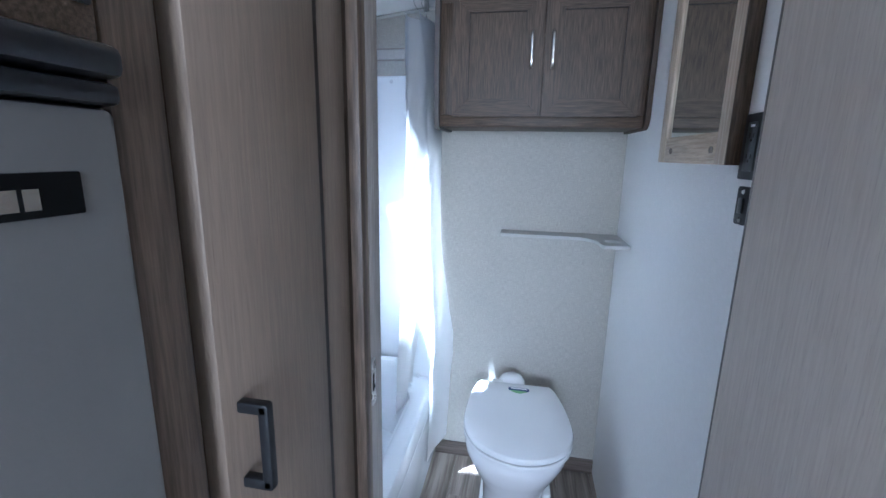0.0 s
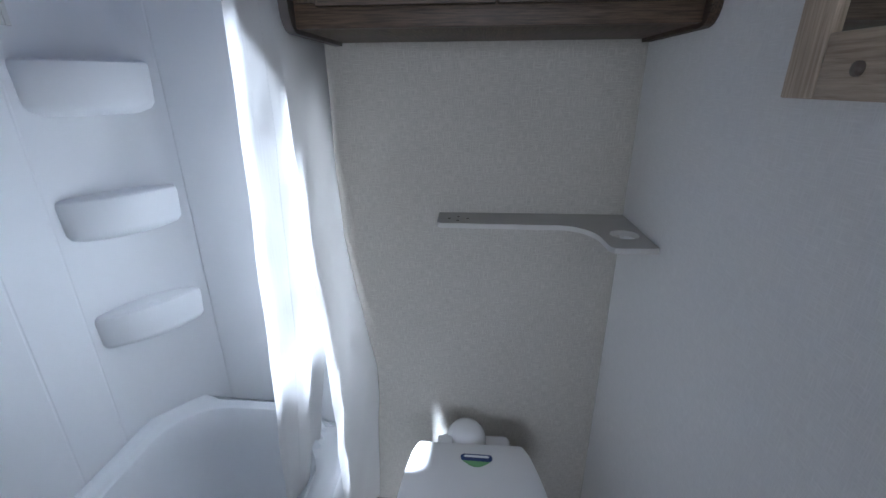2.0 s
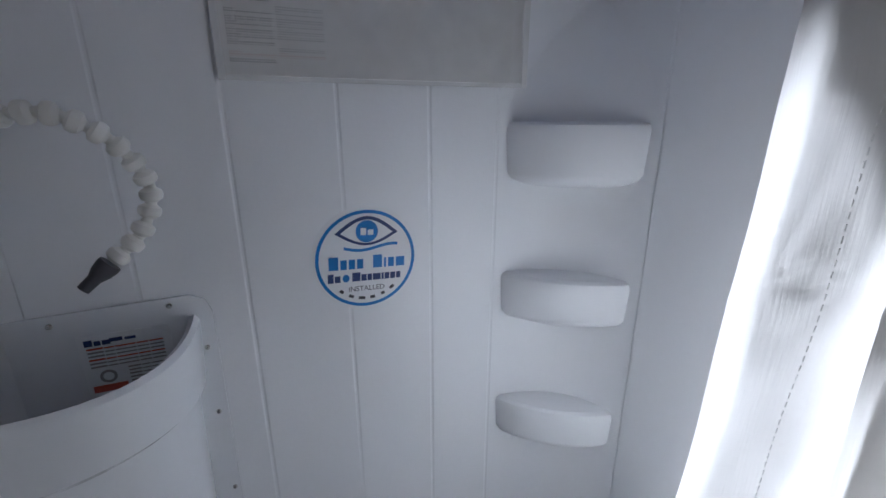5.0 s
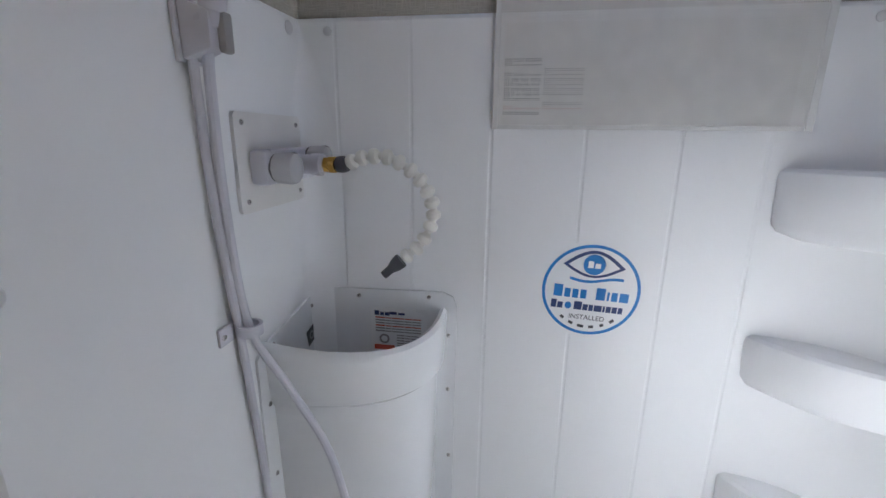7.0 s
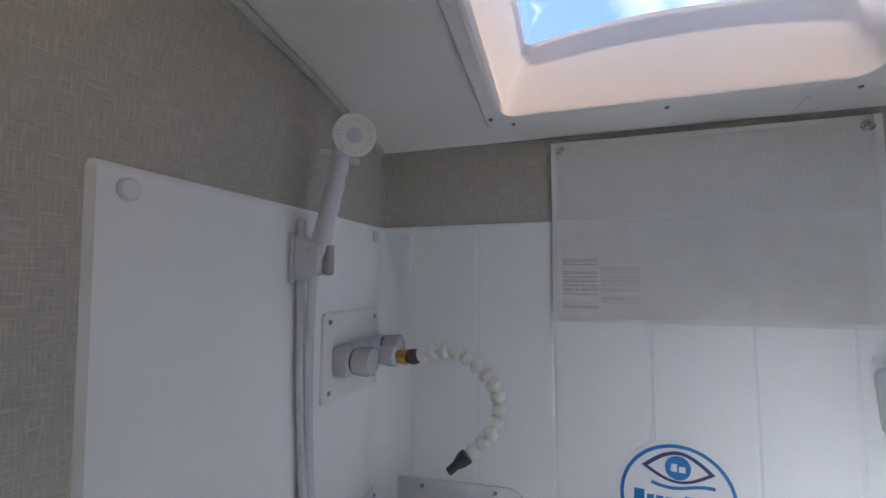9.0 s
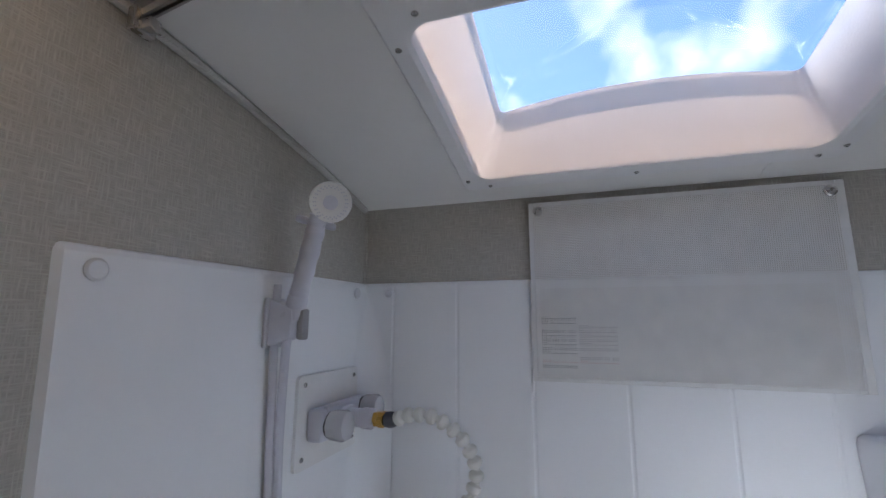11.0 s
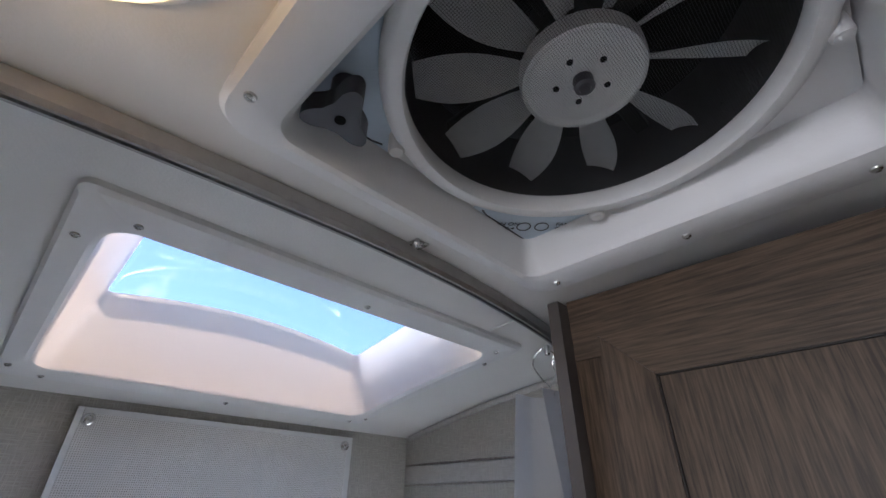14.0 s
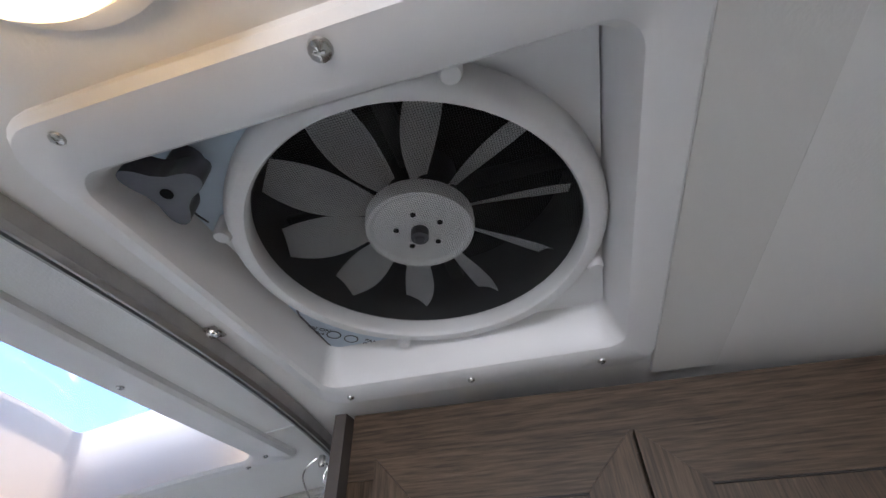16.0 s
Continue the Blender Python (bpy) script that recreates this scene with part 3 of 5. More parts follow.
# ---------------------------------------------------------------- shower
def tub():
    t = thing("bathtub", (-0.8, 0.66, 0), "white moulded acrylic bathtub with a raised wall ledge", "bathtub")

    def level(x0, x1, y0, y1, r, z_wall, z_rim):
        out = []
        for x, y in round_rect(x0, x1, y0, y1, r, 9):
            s = min(1, max(0, (x + 0.66) / 0.05))
            s = s * s * (3 - 2 * s)
            out.append((x, y, z_wall + (z_rim - z_wall) * s))
        return out

    rows = [level(-1.098, -0.512, 0.142, 1.178, 0.012, 0.30, 0.30), level(-1.098, -0.512, 0.142, 1.178, 0.012, 0.497, 0.378),
            level(-1.094, -0.516, 0.146, 1.174, 0.016, 0.503, 0.385), level(-1.084, -0.526, 0.156, 1.164, 0.060, 0.502, 0.389),
            level(-1.078, -0.532, 0.162, 1.158, 0.100, 0.497, 0.390), level(-1.072, -0.540, 0.168, 1.152, 0.125, 0.489, 0.390),
            level(-1.064, -0.552, 0.176, 1.144, 0.140, 0.486, 0.390), level(-1.054, -0.566, 0.186, 1.134, 0.150, 0.486, 0.389),
            level(-1.046, -0.578, 0.194, 1.126, 0.155, 0.482, 0.387), level(-1.040, -0.588, 0.200, 1.120, 0.155, 0.470, 0.380),
            level(-1.030, -0.598, 0.210, 1.110, 0.155, 0.40, 0.34), level(-1.005, -0.620, 0.240, 1.085, 0.13, 0.20, 0.20),
            level(-0.985, -0.635, 0.26, 1.065, 0.13, 0.165, 0.165), level(-0.95, -0.66, 0.30, 1.03, 0.12, 0.152, 0.152),
            level(-0.84, -0.76, 0.60, 0.72, 0.03, 0.146, 0.146)]
    part("basin", loft(rows, False, True), WHITE_TUB, t)
    part("apron", box((-0.60, 0.142, 0.0), (-0.513, 1.178, 0.372), 0.006), WHITE_TUB, t)
    part("apron_panel", box((-0.513, 0.24, 0.05), (-0.509, 1.09, 0.30), 0.0018), WHITE_TUB, t)
    part("drain", lathe([(0, 0), (0.024, 0), (0.024, 0.004), (0.018, 0.005), (0.016, 0.001), (0, 0.001)], (-0.83, 0.42, 0.1485)), STEEL, t, "round chrome drain")
    lab = part("care_label", slab([(-0.03, -0.02), (0.03, -0.02), (0.03, 0.02), (-0.03, 0.02)], 0, 0.0006, (),
                                  axes((-1.0245, 0.62, 0.36), (0, 1, 0), (0.14, 0, 1))), STICKER, t, "small printed paper label")
    for k in range(4):
        word_bars((0.012, 0.009, 0.015), 0.0035, 0.003, axes((-1.0238 - 0.0012 * (k - 1.5) * -1, 0.62, 0.36 + 0.009 * (k - 1.5)), (0, 1, 0), (0.14, 0, 1)), INK, lab)


tub()


def shower_walls():
    s = thing("shower_surround", (-1.09, 0.66, 0.5), "white moulded three-sided shower wall panel with shelves", "shower wall")

    def ribbed(line, inward, grooves, length, name, drop=0.0):
        """An upright panel whose section has shallow grooves."""
        pts = [0.0]
        for g in grooves:
            pts += [g - 0.0042, g - 0.0014, g + 0.0014, g + 0.0042]
        pts += [length - 0.006, length]
        depth = lambda u: -0.0010 if any(abs(abs(u - g) - 0.0014) < 1e-4 for g in grooves) else (-0.006 if u == length else 0.0)
        a, way, inn = Vector(line[0]), Vector(line[1]), Vector(inward)
        bm = bmesh.new()
        zs = (0.375, 0.9, 1.3, SUR_TOP - 0.008, SUR_TOP - 0.002, SUR_TOP)
        off = (0, 0, 0, 0, -0.002, -0.0055)
        grid = [[bm.verts.new(a + way * (u - (min(0.012, max(0.0, (1.70 - z) * 0.03)) if drop and u > length - 0.02 else 0)) + inn * (depth(u) + o) + Vector((0, 0, z - (drop * u / length if z > 1.5 else 0)))) for u in pts] for z, o in zip(zs, off)]
        for r0, r1 in zip(grid, grid[1:]):
            for i in range(len(pts) - 1):
                bm.faces.new((r0[i], r0[i + 1], r1[i + 1], r1[i]))
        return part(name, finish(bm, 8), WHITE_WALL, s)

    ribbed(((X_LEFT, Y_FRONT - 0.004, 0), (0, 1, 0)), (1, 0, 0), (0.072, 0.213, 0.362, 0.527, 0.685, 0.822), 1.048, "long_panel")
    ribbed(((X_LEFT - 0.004, Y_FRONT, 0), (1, 0, 0)), (0, 1, 0), (), 0.596, "tap_panel", 0.013)
    ribbed(((X_LEFT - 0.004, Y_BACK, 0), (1, 0, 0)), (0, -1, 0), (0.179,), 0.578, "rear_panel")

    def corner(name, y, way, a, b):
        """Moulded hollow corner; it sharpens towards the top edge."""
        bm = bmesh.new()
        grid = []
        for z, k in ((0.46, 1.0), (1.0, 1.0), (1.46, 1.0), (1.54, 0.86), (1.62, 0.55), (1.68, 0.25), (SUR_TOP - 0.012, 0.05)):
            cx, cy = X_LEFT + a * k, y + way * b * k
            grid.append([bm.verts.new((cx - a * k * math.cos(t) + 0.0006, cy - way * (b * k * math.sin(t) - 0.0006), z)) for t in [math.pi / 2 * i / 14 for i in range(15)]])
        for r0, r1 in zip(grid, grid[1:]):
            for i in range(14):
                bm.faces.new((r0[i], r0[i + 1], r1[i + 1], r1[i]))
        part(name, finish(bm, 60), WHITE_WALL, s)

    corner("corner_cove", Y_BACK, -1, 0.175, 0.215)
    corner("corner_cove", Y_FRONT, 1, 0.055, 0.070)

    for top, low in ((1.479, 1.372), (1.178, 1.080), (0.876, 0.782)):
        def outline(shrink, z):
            pts = [(X_LEFT - 0.003, Y_BACK + 0.003), (X_LEFT - 0.003, 0.978 + shrink)]
            p0, p1 = Vector((X_LEFT + 0.012, 0.978 + shrink)), Vector((-0.945 - shrink, Y_BACK - 0.012))
            nrm = Vector((0.79, -0.61))
            for k in range(13):
                u = k / 12
                q = p0.lerp(p1, u) + nrm * 0.022 * (1 - (2 * u - 1) ** 2)
                pts.append((q.x, q.y))
            pts.append((-0.945 - shrink, Y_BACK + 0.003))
            return [(x, y, z) for x, y in pts]

        rows = [outline(0.045, low - 0.012), outline(0.014, low), outline(0.004, low + 0.014), outline(0.0, top - 0.014), outline(0.003, top - 0.005), outline(0.011, top)]
        part("corner_shelf", loft(rows, True, True), WHITE_WALL, s)

    def cap(at, way):
        part("screw_cap", lathe([(0.0115, 0), (0.0115, 0.002), (0.009, 0.0042), (0, 0.005)], at, way, 20), CAP, s)

    for at in ((-0.543, Y_FRONT, 1.693), (-0.547, Y_FRONT, 1.397), (-0.545, Y_FRONT, 1.05), (-1.062, Y_FRONT, 1.705)):
        cap(at, (0, 1, 0))
    for y, z in ((0.196, 1.706), (1.075, 1.706)):
        part("small_cap", lathe([(0.008, 0), (0.008, 0.002), (0.005, 0.004), (0, 0.0045)], (X_LEFT, y, z), (1, 0, 0), 16), CAP, s)
    for x in (-1.045, -0.72):
        part("small_cap", lathe([(0.008, 0), (0.008, 0.002), (0.005, 0.004), (0, 0.0045)], (x, Y_BACK, 1.706), (0, -1, 0), 16), CAP, s)


shower_walls()


def caddy():
    """Moulded corner bin below the tap."""
    c = thing("corner_caddy", (-1.0, 0.28, 0.5), "white moulded plastic corner bin screwed to shower walls", "storage bin")
    cx, cy = X_LEFT, Y_FRONT

    def arc(a, b, z_wall, z_mid, n=20):
        out = []
        for k in range(n + 1):
            t = math.pi / 2 * k / n
            ct, st = math.cos(t), math.sin(t)
            p = 2 / 2.5
            z = z_wall + (z_mid - z_wall) * math.sin(2 * t) ** 0.8 if 0 < k < n else z_wall
            out.append((cx + a * ct ** p if ct > 1e-9 else cx, cy + b * st ** p if st > 1e-9 else cy, z))
        return out

    rows = [arc(0.170, 0.235, 0.503, 0.503), arc(0.190, 0.256, 0.80, 0.80), arc(0.196, 0.263, 1.04, 1.04), arc(0.198, 0.265, 1.062, 1.062),
            arc(0.206, 0.276, 1.072, 1.072), arc(0.212, 0.282, 1.160, 1.150), arc(0.212, 0.282, 1.182, 1.162), arc(0.207, 0.276, 1.190, 1.170),
            arc(0.200, 0.268, 1.186, 1.165), arc(0.194, 0.260, 1.15, 1.14), arc(0.188, 0.254, 1.05, 1.05)]
    bm = bmesh.new()
    grid = [[bm.verts.new(p) for p in row] for row in rows]
    for r0, r1 in zip(grid, grid[1:]):
        for i in range(len(r0) - 1):
            bm.faces.new((r0[i], r0[i + 1], r1[i + 1], r1[i]))
    body = part("bin_shell", bm, WHITE_TUB, c)
    part("bin_floor", slab([(p[0], p[1]) for p in arc(0.188, 0.254, 0, 0)] + [(cx, cy)], 1.045, 1.052), WHITE_TUB, c)

    wall_side = axes((X_LEFT, 0, 0), (0, 1, 0), (0, 0, 1))
    tap_side = axes((0, Y_FRONT, 0), (-1, 0, 0), (0, 0, 1))
    part("wall_flange", slab([(Y_FRONT + 0.002, 0.93), (0.400, 0.93), (0.400, 0.505), (0.436, 0.505), (0.442, 1.190), (0.434, 1.212), (0.414, 1.222), (Y_FRONT + 0.002, 1.216)],
                             0.0004, 0.005, (), wall_side), WHITE_TUB, c)
    part("tap_flange", slab([(0.868, 0.505), (0.91, 0.505), (0.91, 0.93), (1.098, 0.93), (1.098, 1.216), (1.06, 1.205), (0.882, 1.180), (0.868, 1.165)],
                            0.0004, 0.005, (), tap_side), WHITE_TUB, c)
    for y, z in ((0.237, 1.203), (0.385, 1.209), (0.426, 1.128), (0.426, 1.004), (0.430, 0.839), (0.428, 0.66)):
        screw(c, (X_LEFT + 0.005, y, z), (1, 0, 0))
    for x, z in ((-1.066, 1.185), (-0.917, 1.172), (-0.890, 1.073), (-0.890, 0.93), (-0.890, 0.75)):
        screw(c, (x, Y_FRONT + 0.005, z), (0, 1, 0))

    lab = part("instruction_label", slab([(0.262, 1.085), (0.380, 1.085), (0.380, 1.180), (0.262, 1.180)], 0.0052, 0.0060, (), wall_side), STICKER, c,
               "white instruction label with red print")
    at = lambda y, z: axes((X_LEFT + 0.0061, y, z), (0, 1, 0), (0, 0, 1))
    word_bars((0.010, 0.008, 0.010), 0.010, 0.002, at(0.286, 1.168), NAVY, lab)
    word_bars((0.016, 0.014), 0.006, 0.003, at(0.318, 1.169), NAVY, lab)
    for z, m in ((1.158, RED), (1.152, INK_GREY), (1.146, INK_GREY), (1.140, RED), (1.134, INK_GREY), (1.128, INK_GREY)):
        word_bars((0.02, 0.012, 0.026, 0.015, 0.018), 0.0028, 0.0015, at(0.320, z), m, lab)
    part("red_band", slab([(0.268, 1.085), (0.312, 1.085), (0.312, 1.096), (0.268, 1.096)], 0.0061, 0.0066, (), wall_side), RED, lab)
    part("seal_mark", slab(circle(0.290, 1.110, 0.011), 0.0061, 0.0066, [circle(0.290, 1.110, 0.007)], wall_side), INK_GREY, lab)
    for z in (1.120, 1.114, 1.108, 1.102, 1.096, 1.090):
        word_bars((0.016, 0.011, 0.020), 0.0025, 0.0015, at(0.342, z), INK_GREY, lab)
    tag = part("warning_tag", slab([(-0.017, -0.017), (0.017, -0.017), (0.017, 0.017), (-0.017, 0.017)], 0.0052, 0.006, (),
                                   tap_side @ Matrix.Translation((1.055, 1.125, 0)) @ pose(0, 0, 0, 0, 0, 12)), NOZZLE, c, "small dark grey tag")
    part("tag_mark", slab(circle(0, 0, 0.009), 0.0061, 0.0066, [circle(0, 0, 0.006)], tap_side @ Matrix.Translation((1.055, 1.125, 0))), INK_GREY, tag)


caddy()


def tap():
    t = thing("shower_tap", (-0.97, 0.15, 1.47), "white two-handle shower tap on a screwed back plate", "tap")
    tap_side = axes((0, Y_FRONT, 0), (-1, 0, 0), (0, 0, 1))
    part("back_plate", slab(round_rect(0.870, 1.066, 1.407, 1.556, 0.008), 0.0, 0.006, (), tap_side), WHITE_PLASTIC, t)
    for x in (-0.888, -1.051):
        for z in (1.424, 1.541):
            screw(t, (x, Y_FRONT + 0.006, z), (0, 1, 0))
    part("valve_body", merge(box((-1.065, 0.146, 1.448), (-0.895, 0.176, 1.502), 0.008), box((-1.0, 0.150, 1.456), (-0.955, 0.186, 1.496), 0.008)), FITTING, t)
    for x, y, z in ((-0.922, 0.176, 1.474), (-1.040, 0.176, 1.482)):
        k = part("handle", lathe([(0.020, 0), (0.024, 0.004), (0.0255, 0.028), (0.023, 0.034), (0.012, 0.037), (0, 0.0375)], (x, y, z), (0, 1, 0), 10), FROST, t, "clear white round handle")
        part("handle_ring", lathe([(0.0215, 0), (0.0215, 0.003), (0.018, 0.003), (0.018, 0)], (x, y - 0.001, z), (0, 1, 0), 24, False), NOZZLE, k)
    part("spout", lathe([(0.016, 0), (0.016, 0.026), (0.018, 0.027), (0.018, 0.045), (0.014, 0.048)], (-0.975, 0.185, 1.477), (0.06, 1, 0), 18), FITTING, t)

    h = thing("jet_hose", (-0.97, 0.3, 1.45), "white jointed bead hose with dark nozzle and brass coupling", "hose")
    part("brass_coupling", lathe([(0.011, 0), (0.013, 0.002), (0.013, 0.010), (0.0145, 0.011), (0.0145, 0.021), (0.011, 0.023)], (-0.972, 0.2335, 1.4775), (0.06, 1, 0), 6), BRASS, h)
    part("collar", lathe([(0.0125, 0), (0.0135, 0.004), (0.0135, 0.012), (0.011, 0.019), (0.008, 0.019)], (-0.970, 0.257, 1.478), (0.06, 1, 0.05), 18), NOZZLE, h)
    path = curve_points([(-0.968, 0.274, 1.479), (-0.960, 0.305, 1.490), (-0.955, 0.350, 1.490), (-0.968, 0.393, 1.458), (-0.985, 0.413, 1.405), (-0.978, 0.397, 1.355), (-0.968, 0.362, 1.322)], 24)
    dist = [0.0]
    for a, b in zip(path, path[1:]):
        dist.append(dist[-1] + (b - a).length)
    n = 14
    for k in range(n):
        s = dist[-1] * (k + 0.3) / n
        i = max(j for j in range(len(dist)) if dist[j] <= s)
        i = min(i, len(path) - 2)
        way = (path[i + 1] - path[i]).normalized()
        bm = lathe([(0.0055, -0.010), (0.0065, -0.004), (0.0120, 0.000), (0.0130, 0.005), (0.0115, 0.010), (0.0075, 0.0125), (0.006, 0.014)], path[i], way, 14)
        part("bead", bm, BEAD, h)
    way = (path[-1] - path[-4]).normalized()
    part("nozzle", lathe([(0.0125, 0), (0.013, 0.004), (0.0115, 0.014), (0.0075, 0.024), (0.007, 0.040), (0.005, 0.040), (0.005, 0.03)], path[-1], way, 18), NOZZLE, h, "dark grey tapered nozzle")


tap()


def hand_shower():
    b = thing("shower_bracket", (-0.825, 0.15, 1.64), "grey-white wall bracket holding the shower wand", "bracket")
    part("bracket_plate", box((-0.824, Y_FRONT + 0.0005, 1.606), (-0.780, Y_FRONT + 0.007, 1.680), 0.003), FITTING, b)
    wedge = box((-0.820, Y_FRONT + 0.007, 1.608), (-0.784, 0.184, 1.678), 0.004)
    for v in wedge.verts:
        f = (v.co.y - Y_FRONT - 0.007) / 0.037
        v.co.x = -0.803 + (v.co.x + 0.803) * (1 - 0.25 * f)
        v.co.z = 1.640 + (v.co.z - 1.640) * (1 - 0.42 * f)
    part("cradle", wedge, FITTING, b)
    part("clip_jaw", box((-0.818, 0.1845, 1.618), (-0.800, 0.196, 1.664), 0.004), INK_GREY, b)

    w = thing("hand_shower", (-0.82, 0.19, 1.64), "white hand shower wand with round spray head", "shower head")
    foot, neck, face = Vector((-0.803, 0.176, 1.648)), Vector((-0.803, 0.208, 1.786)), Vector((-0.800, 0.234, 1.825))
    grip = curve_points([foot, foot.lerp(neck, 0.35), foot.lerp(neck, 0.7), neck, neck + Vector((0.004, 0.006, 0.020))], 6)
    radii = [0.0125 + 0.0022 * math.sin(i / len(grip) * math.pi) + 0.0008 * math.sin(i * 1.6) for i in range(len(grip))]
    rings = []
    for i, p in enumerate(grip):
        way = (grip[min(i + 1, len(grip) - 1)] - grip[max(0, i - 1)]).normalized()
        side = way.cross(Vector((0, 1, 0.2))).normalized()
        up = way.cross(side)
        rings.append([p + radii[i] * (side * math.cos(2 * math.pi * k / 16) + up * math.sin(2 * math.pi * k / 16)) for k in range(16)])
    part("grip", loft(rings, True, True), FITTING, w)
    part("grip_collar", lathe([(0.0145, 0), (0.0155, 0.004), (0.0155, 0.014), (0.0145, 0.018)], foot + (neck - foot) * 0.12, neck - foot, 18), FITTING, w)
    nrm = Vector((0.80, 0.45, -0.40)).normalized()
    head = part("spray_head", lathe([(0.0, -0.020), (0.014, -0.019), (0.024, -0.008), (0.0305, 0.002), (0.0315, 0.008), (0.0300, 0.012), (0.0, 0.012)], face, nrm, 32), WHITE_PLASTIC, w)
    part("spray_ring", merge(*[lathe([(0.0012, 0), (0.0012, 0.0011)], face + turn_to(nrm).to_3x3() @ Vector((rr * math.cos(a), rr * math.sin(a), 0.0115)), nrm, 6)
                               for rr, cnt in ((0.0250, 26), (0.0222, 24)) for a in [2 * math.pi * k / cnt for k in range(cnt)]]), FITTING, head)
    part("spray_centre", lathe([(0.011, 0.0118), (0.011, 0.014), (0.0095, 0.0148), (0, 0.0148)], face, nrm, 24), FITTING, head)
    part("mode_lever", merge(lathe([(0.004, -0.03), (0.006, -0.026), (0.006, 0.026), (0.004, 0.03)], neck + Vector((0.0, 0.0, 0.008)), nrm.cross(neck - foot), 10)), FITTING, w)

    c = thing("hose_clip", (-0.83, 0.15, 1.22), "white plastic hose clip screwed to shower wall", "clip")
    part("clip_plate", box((-0.862, Y_FRONT + 0.0005, 1.230), (-0.788, Y_FRONT + 0.006, 1.257), 0.002), FITTING, c)
    part("clip_ring", lathe([(0.014, -0.008), (0.019, -0.008), (0.019, 0.008), (0.014, 0.008), (0.014, -0.008)], (-0.832, 0.163, 1.243), (0, 0, 1), 20, False), FITTING, c)
    for x in (-0.797, -0.856):
        screw(c, (x, Y_FRONT + 0.006, 1.243), (0, 1, 0))

    s = thing("shower_hose", (-0.83, 0.16, 1.0), "grey-white ribbed shower hose hanging in a loop", "hose")
    part("hose", tube([(-0.803, 0.174, 1.650), (-0.804, 0.166, 1.59), (-0.814, 0.159, 1.42), (-0.833, 0.162, 1.245), (-0.856, 0.205, 1.13), (-0.868, 0.262, 1.00), (-0.872, 0.30, 0.80), (-0.85, 0.34, 0.58),
                       (-0.83, 0.36, 0.30), (-0.82, 0.37, 0.165)], 0.0068, 10, 10), FITTING, s)
    part("supply_hose", tube([(-0.795, 0.152, 1.70), (-0.797, 0.151, 1.62), (-0.806, 0.150, 1.42), (-0.824, 0.152, 1.23), (-0.838, 0.150, 1.10), (-0.850, 0.150, 0.92), (-0.856, 0.150, 0.52)], 0.0062, 10, 8), FITTING, s)


hand_shower()


def sticker():
    s = thing("round_sticker", (X_LEFT, 0.695, 1.25), "round white and blue sticker stuck on the shower wall", "sticker")
    c = Matrix.Translation((X_LEFT, 0.697, 1.243)) @ axes((0, 0, 0), (0, 1, 0.0), (0, 0.0, 1)) @ pose(0, 0, 0, 0, 0, STICK_TURN)
    R = 0.0975
    part("backing", slab(circle(0, 0, R, 64), 0.0004, 0.0012, (), c), STICKER, s)
    part("blue_ring", slab(circle(0, 0, R * 0.925, 64), 0.0013, 0.0017, [circle(0, 0, R * 0.865, 64)], c), BLUE, s)

    def lens(w, h, rise, n=18):
        up = [(-w + 2 * w * k / n, rise + h * math.sin(math.pi * k / n)) for k in range(n + 1)]
        down = [(w - 2 * w * k / n, rise - h * 0.75 * math.sin(math.pi * k / n)) for k in range(1, n)]
        return up + down

    part("eye_outline", slab(lens(R * 0.58, R * 0.31, R * 0.50), 0.0013, 0.0017, [lens(R * 0.48, R * 0.25, R * 0.50)], c), NAVY, s)
    iris = part("iris", slab(circle(0, R * 0.53, R * 0.205, 32), 0.0018, 0.0021, (), c), BLUE, s)
    word_bars((0.010, 0.010), 0.013, 0.003, c @ Matrix.Translation((0, R * 0.53, 0.0022)), STICKER, iris)
    wave = [(-R * 0.42 + R * 1.0 * k / 16, R * 0.20 - R * 0.05 * math.sin(k / 16 * 5.2)) for k in range(17)]
    part("wave_mark", slab(wave + [(x, y + R * 0.055) for x, y in reversed(wave)], 0.0013, 0.0017, (), c), BLUE, s)
    row = lambda x, y: c @ Matrix.Translation((x, y, 0.0013))
    word_bars((0.0165, 0.011, 0.011, 0.011), 0.024, 0.0038, row(-R * 0.38, -R * 0.05), BLUE, s, 0.0005)
    word_bars((0.0165, 0.004, 0.011, 0.016), 0.024, 0.0038, row(R * 0.42, -R * 0.05), BLUE, s, 0.0005)
    word_bars((0.010, 0.010), 0.0165, 0.002, row(-R * 0.60, -R * 0.33), NAVY, s, 0.0005)
    part("drop_mark", slab(circle(-R * 0.385, -R * 0.345, 0.0062, 16, 0.0072), 0.0013, 0.0018, (), c), BLUE, s)
    word_bars((0.0145, 0.0095, 0.008, 0.0145, 0.004, 0.009, 0.0095, 0.008), 0.0165, 0.0018, row(R * 0.19, -R * 0.33), NAVY, s, 0.0005)
    lettering("INSTALLED", 0.0135, row(0, -R * 0.57), INK, s)
    for k, w in enumerate((0.008, 0.009, 0.012, 0.009, 0.007, 0.009)):
        a = radians(-128 + 15.5 * k)
        word_bars((w, ), 0.0055, 0.001, c @ Matrix.Translation((R * 0.76 * math.cos(a), R * 0.76 * math.sin(a), 0.0013)) @ pose(0, 0, 0, 0, 0, math.degrees(a) + 90), INK, s, 0.0005)


sticker()


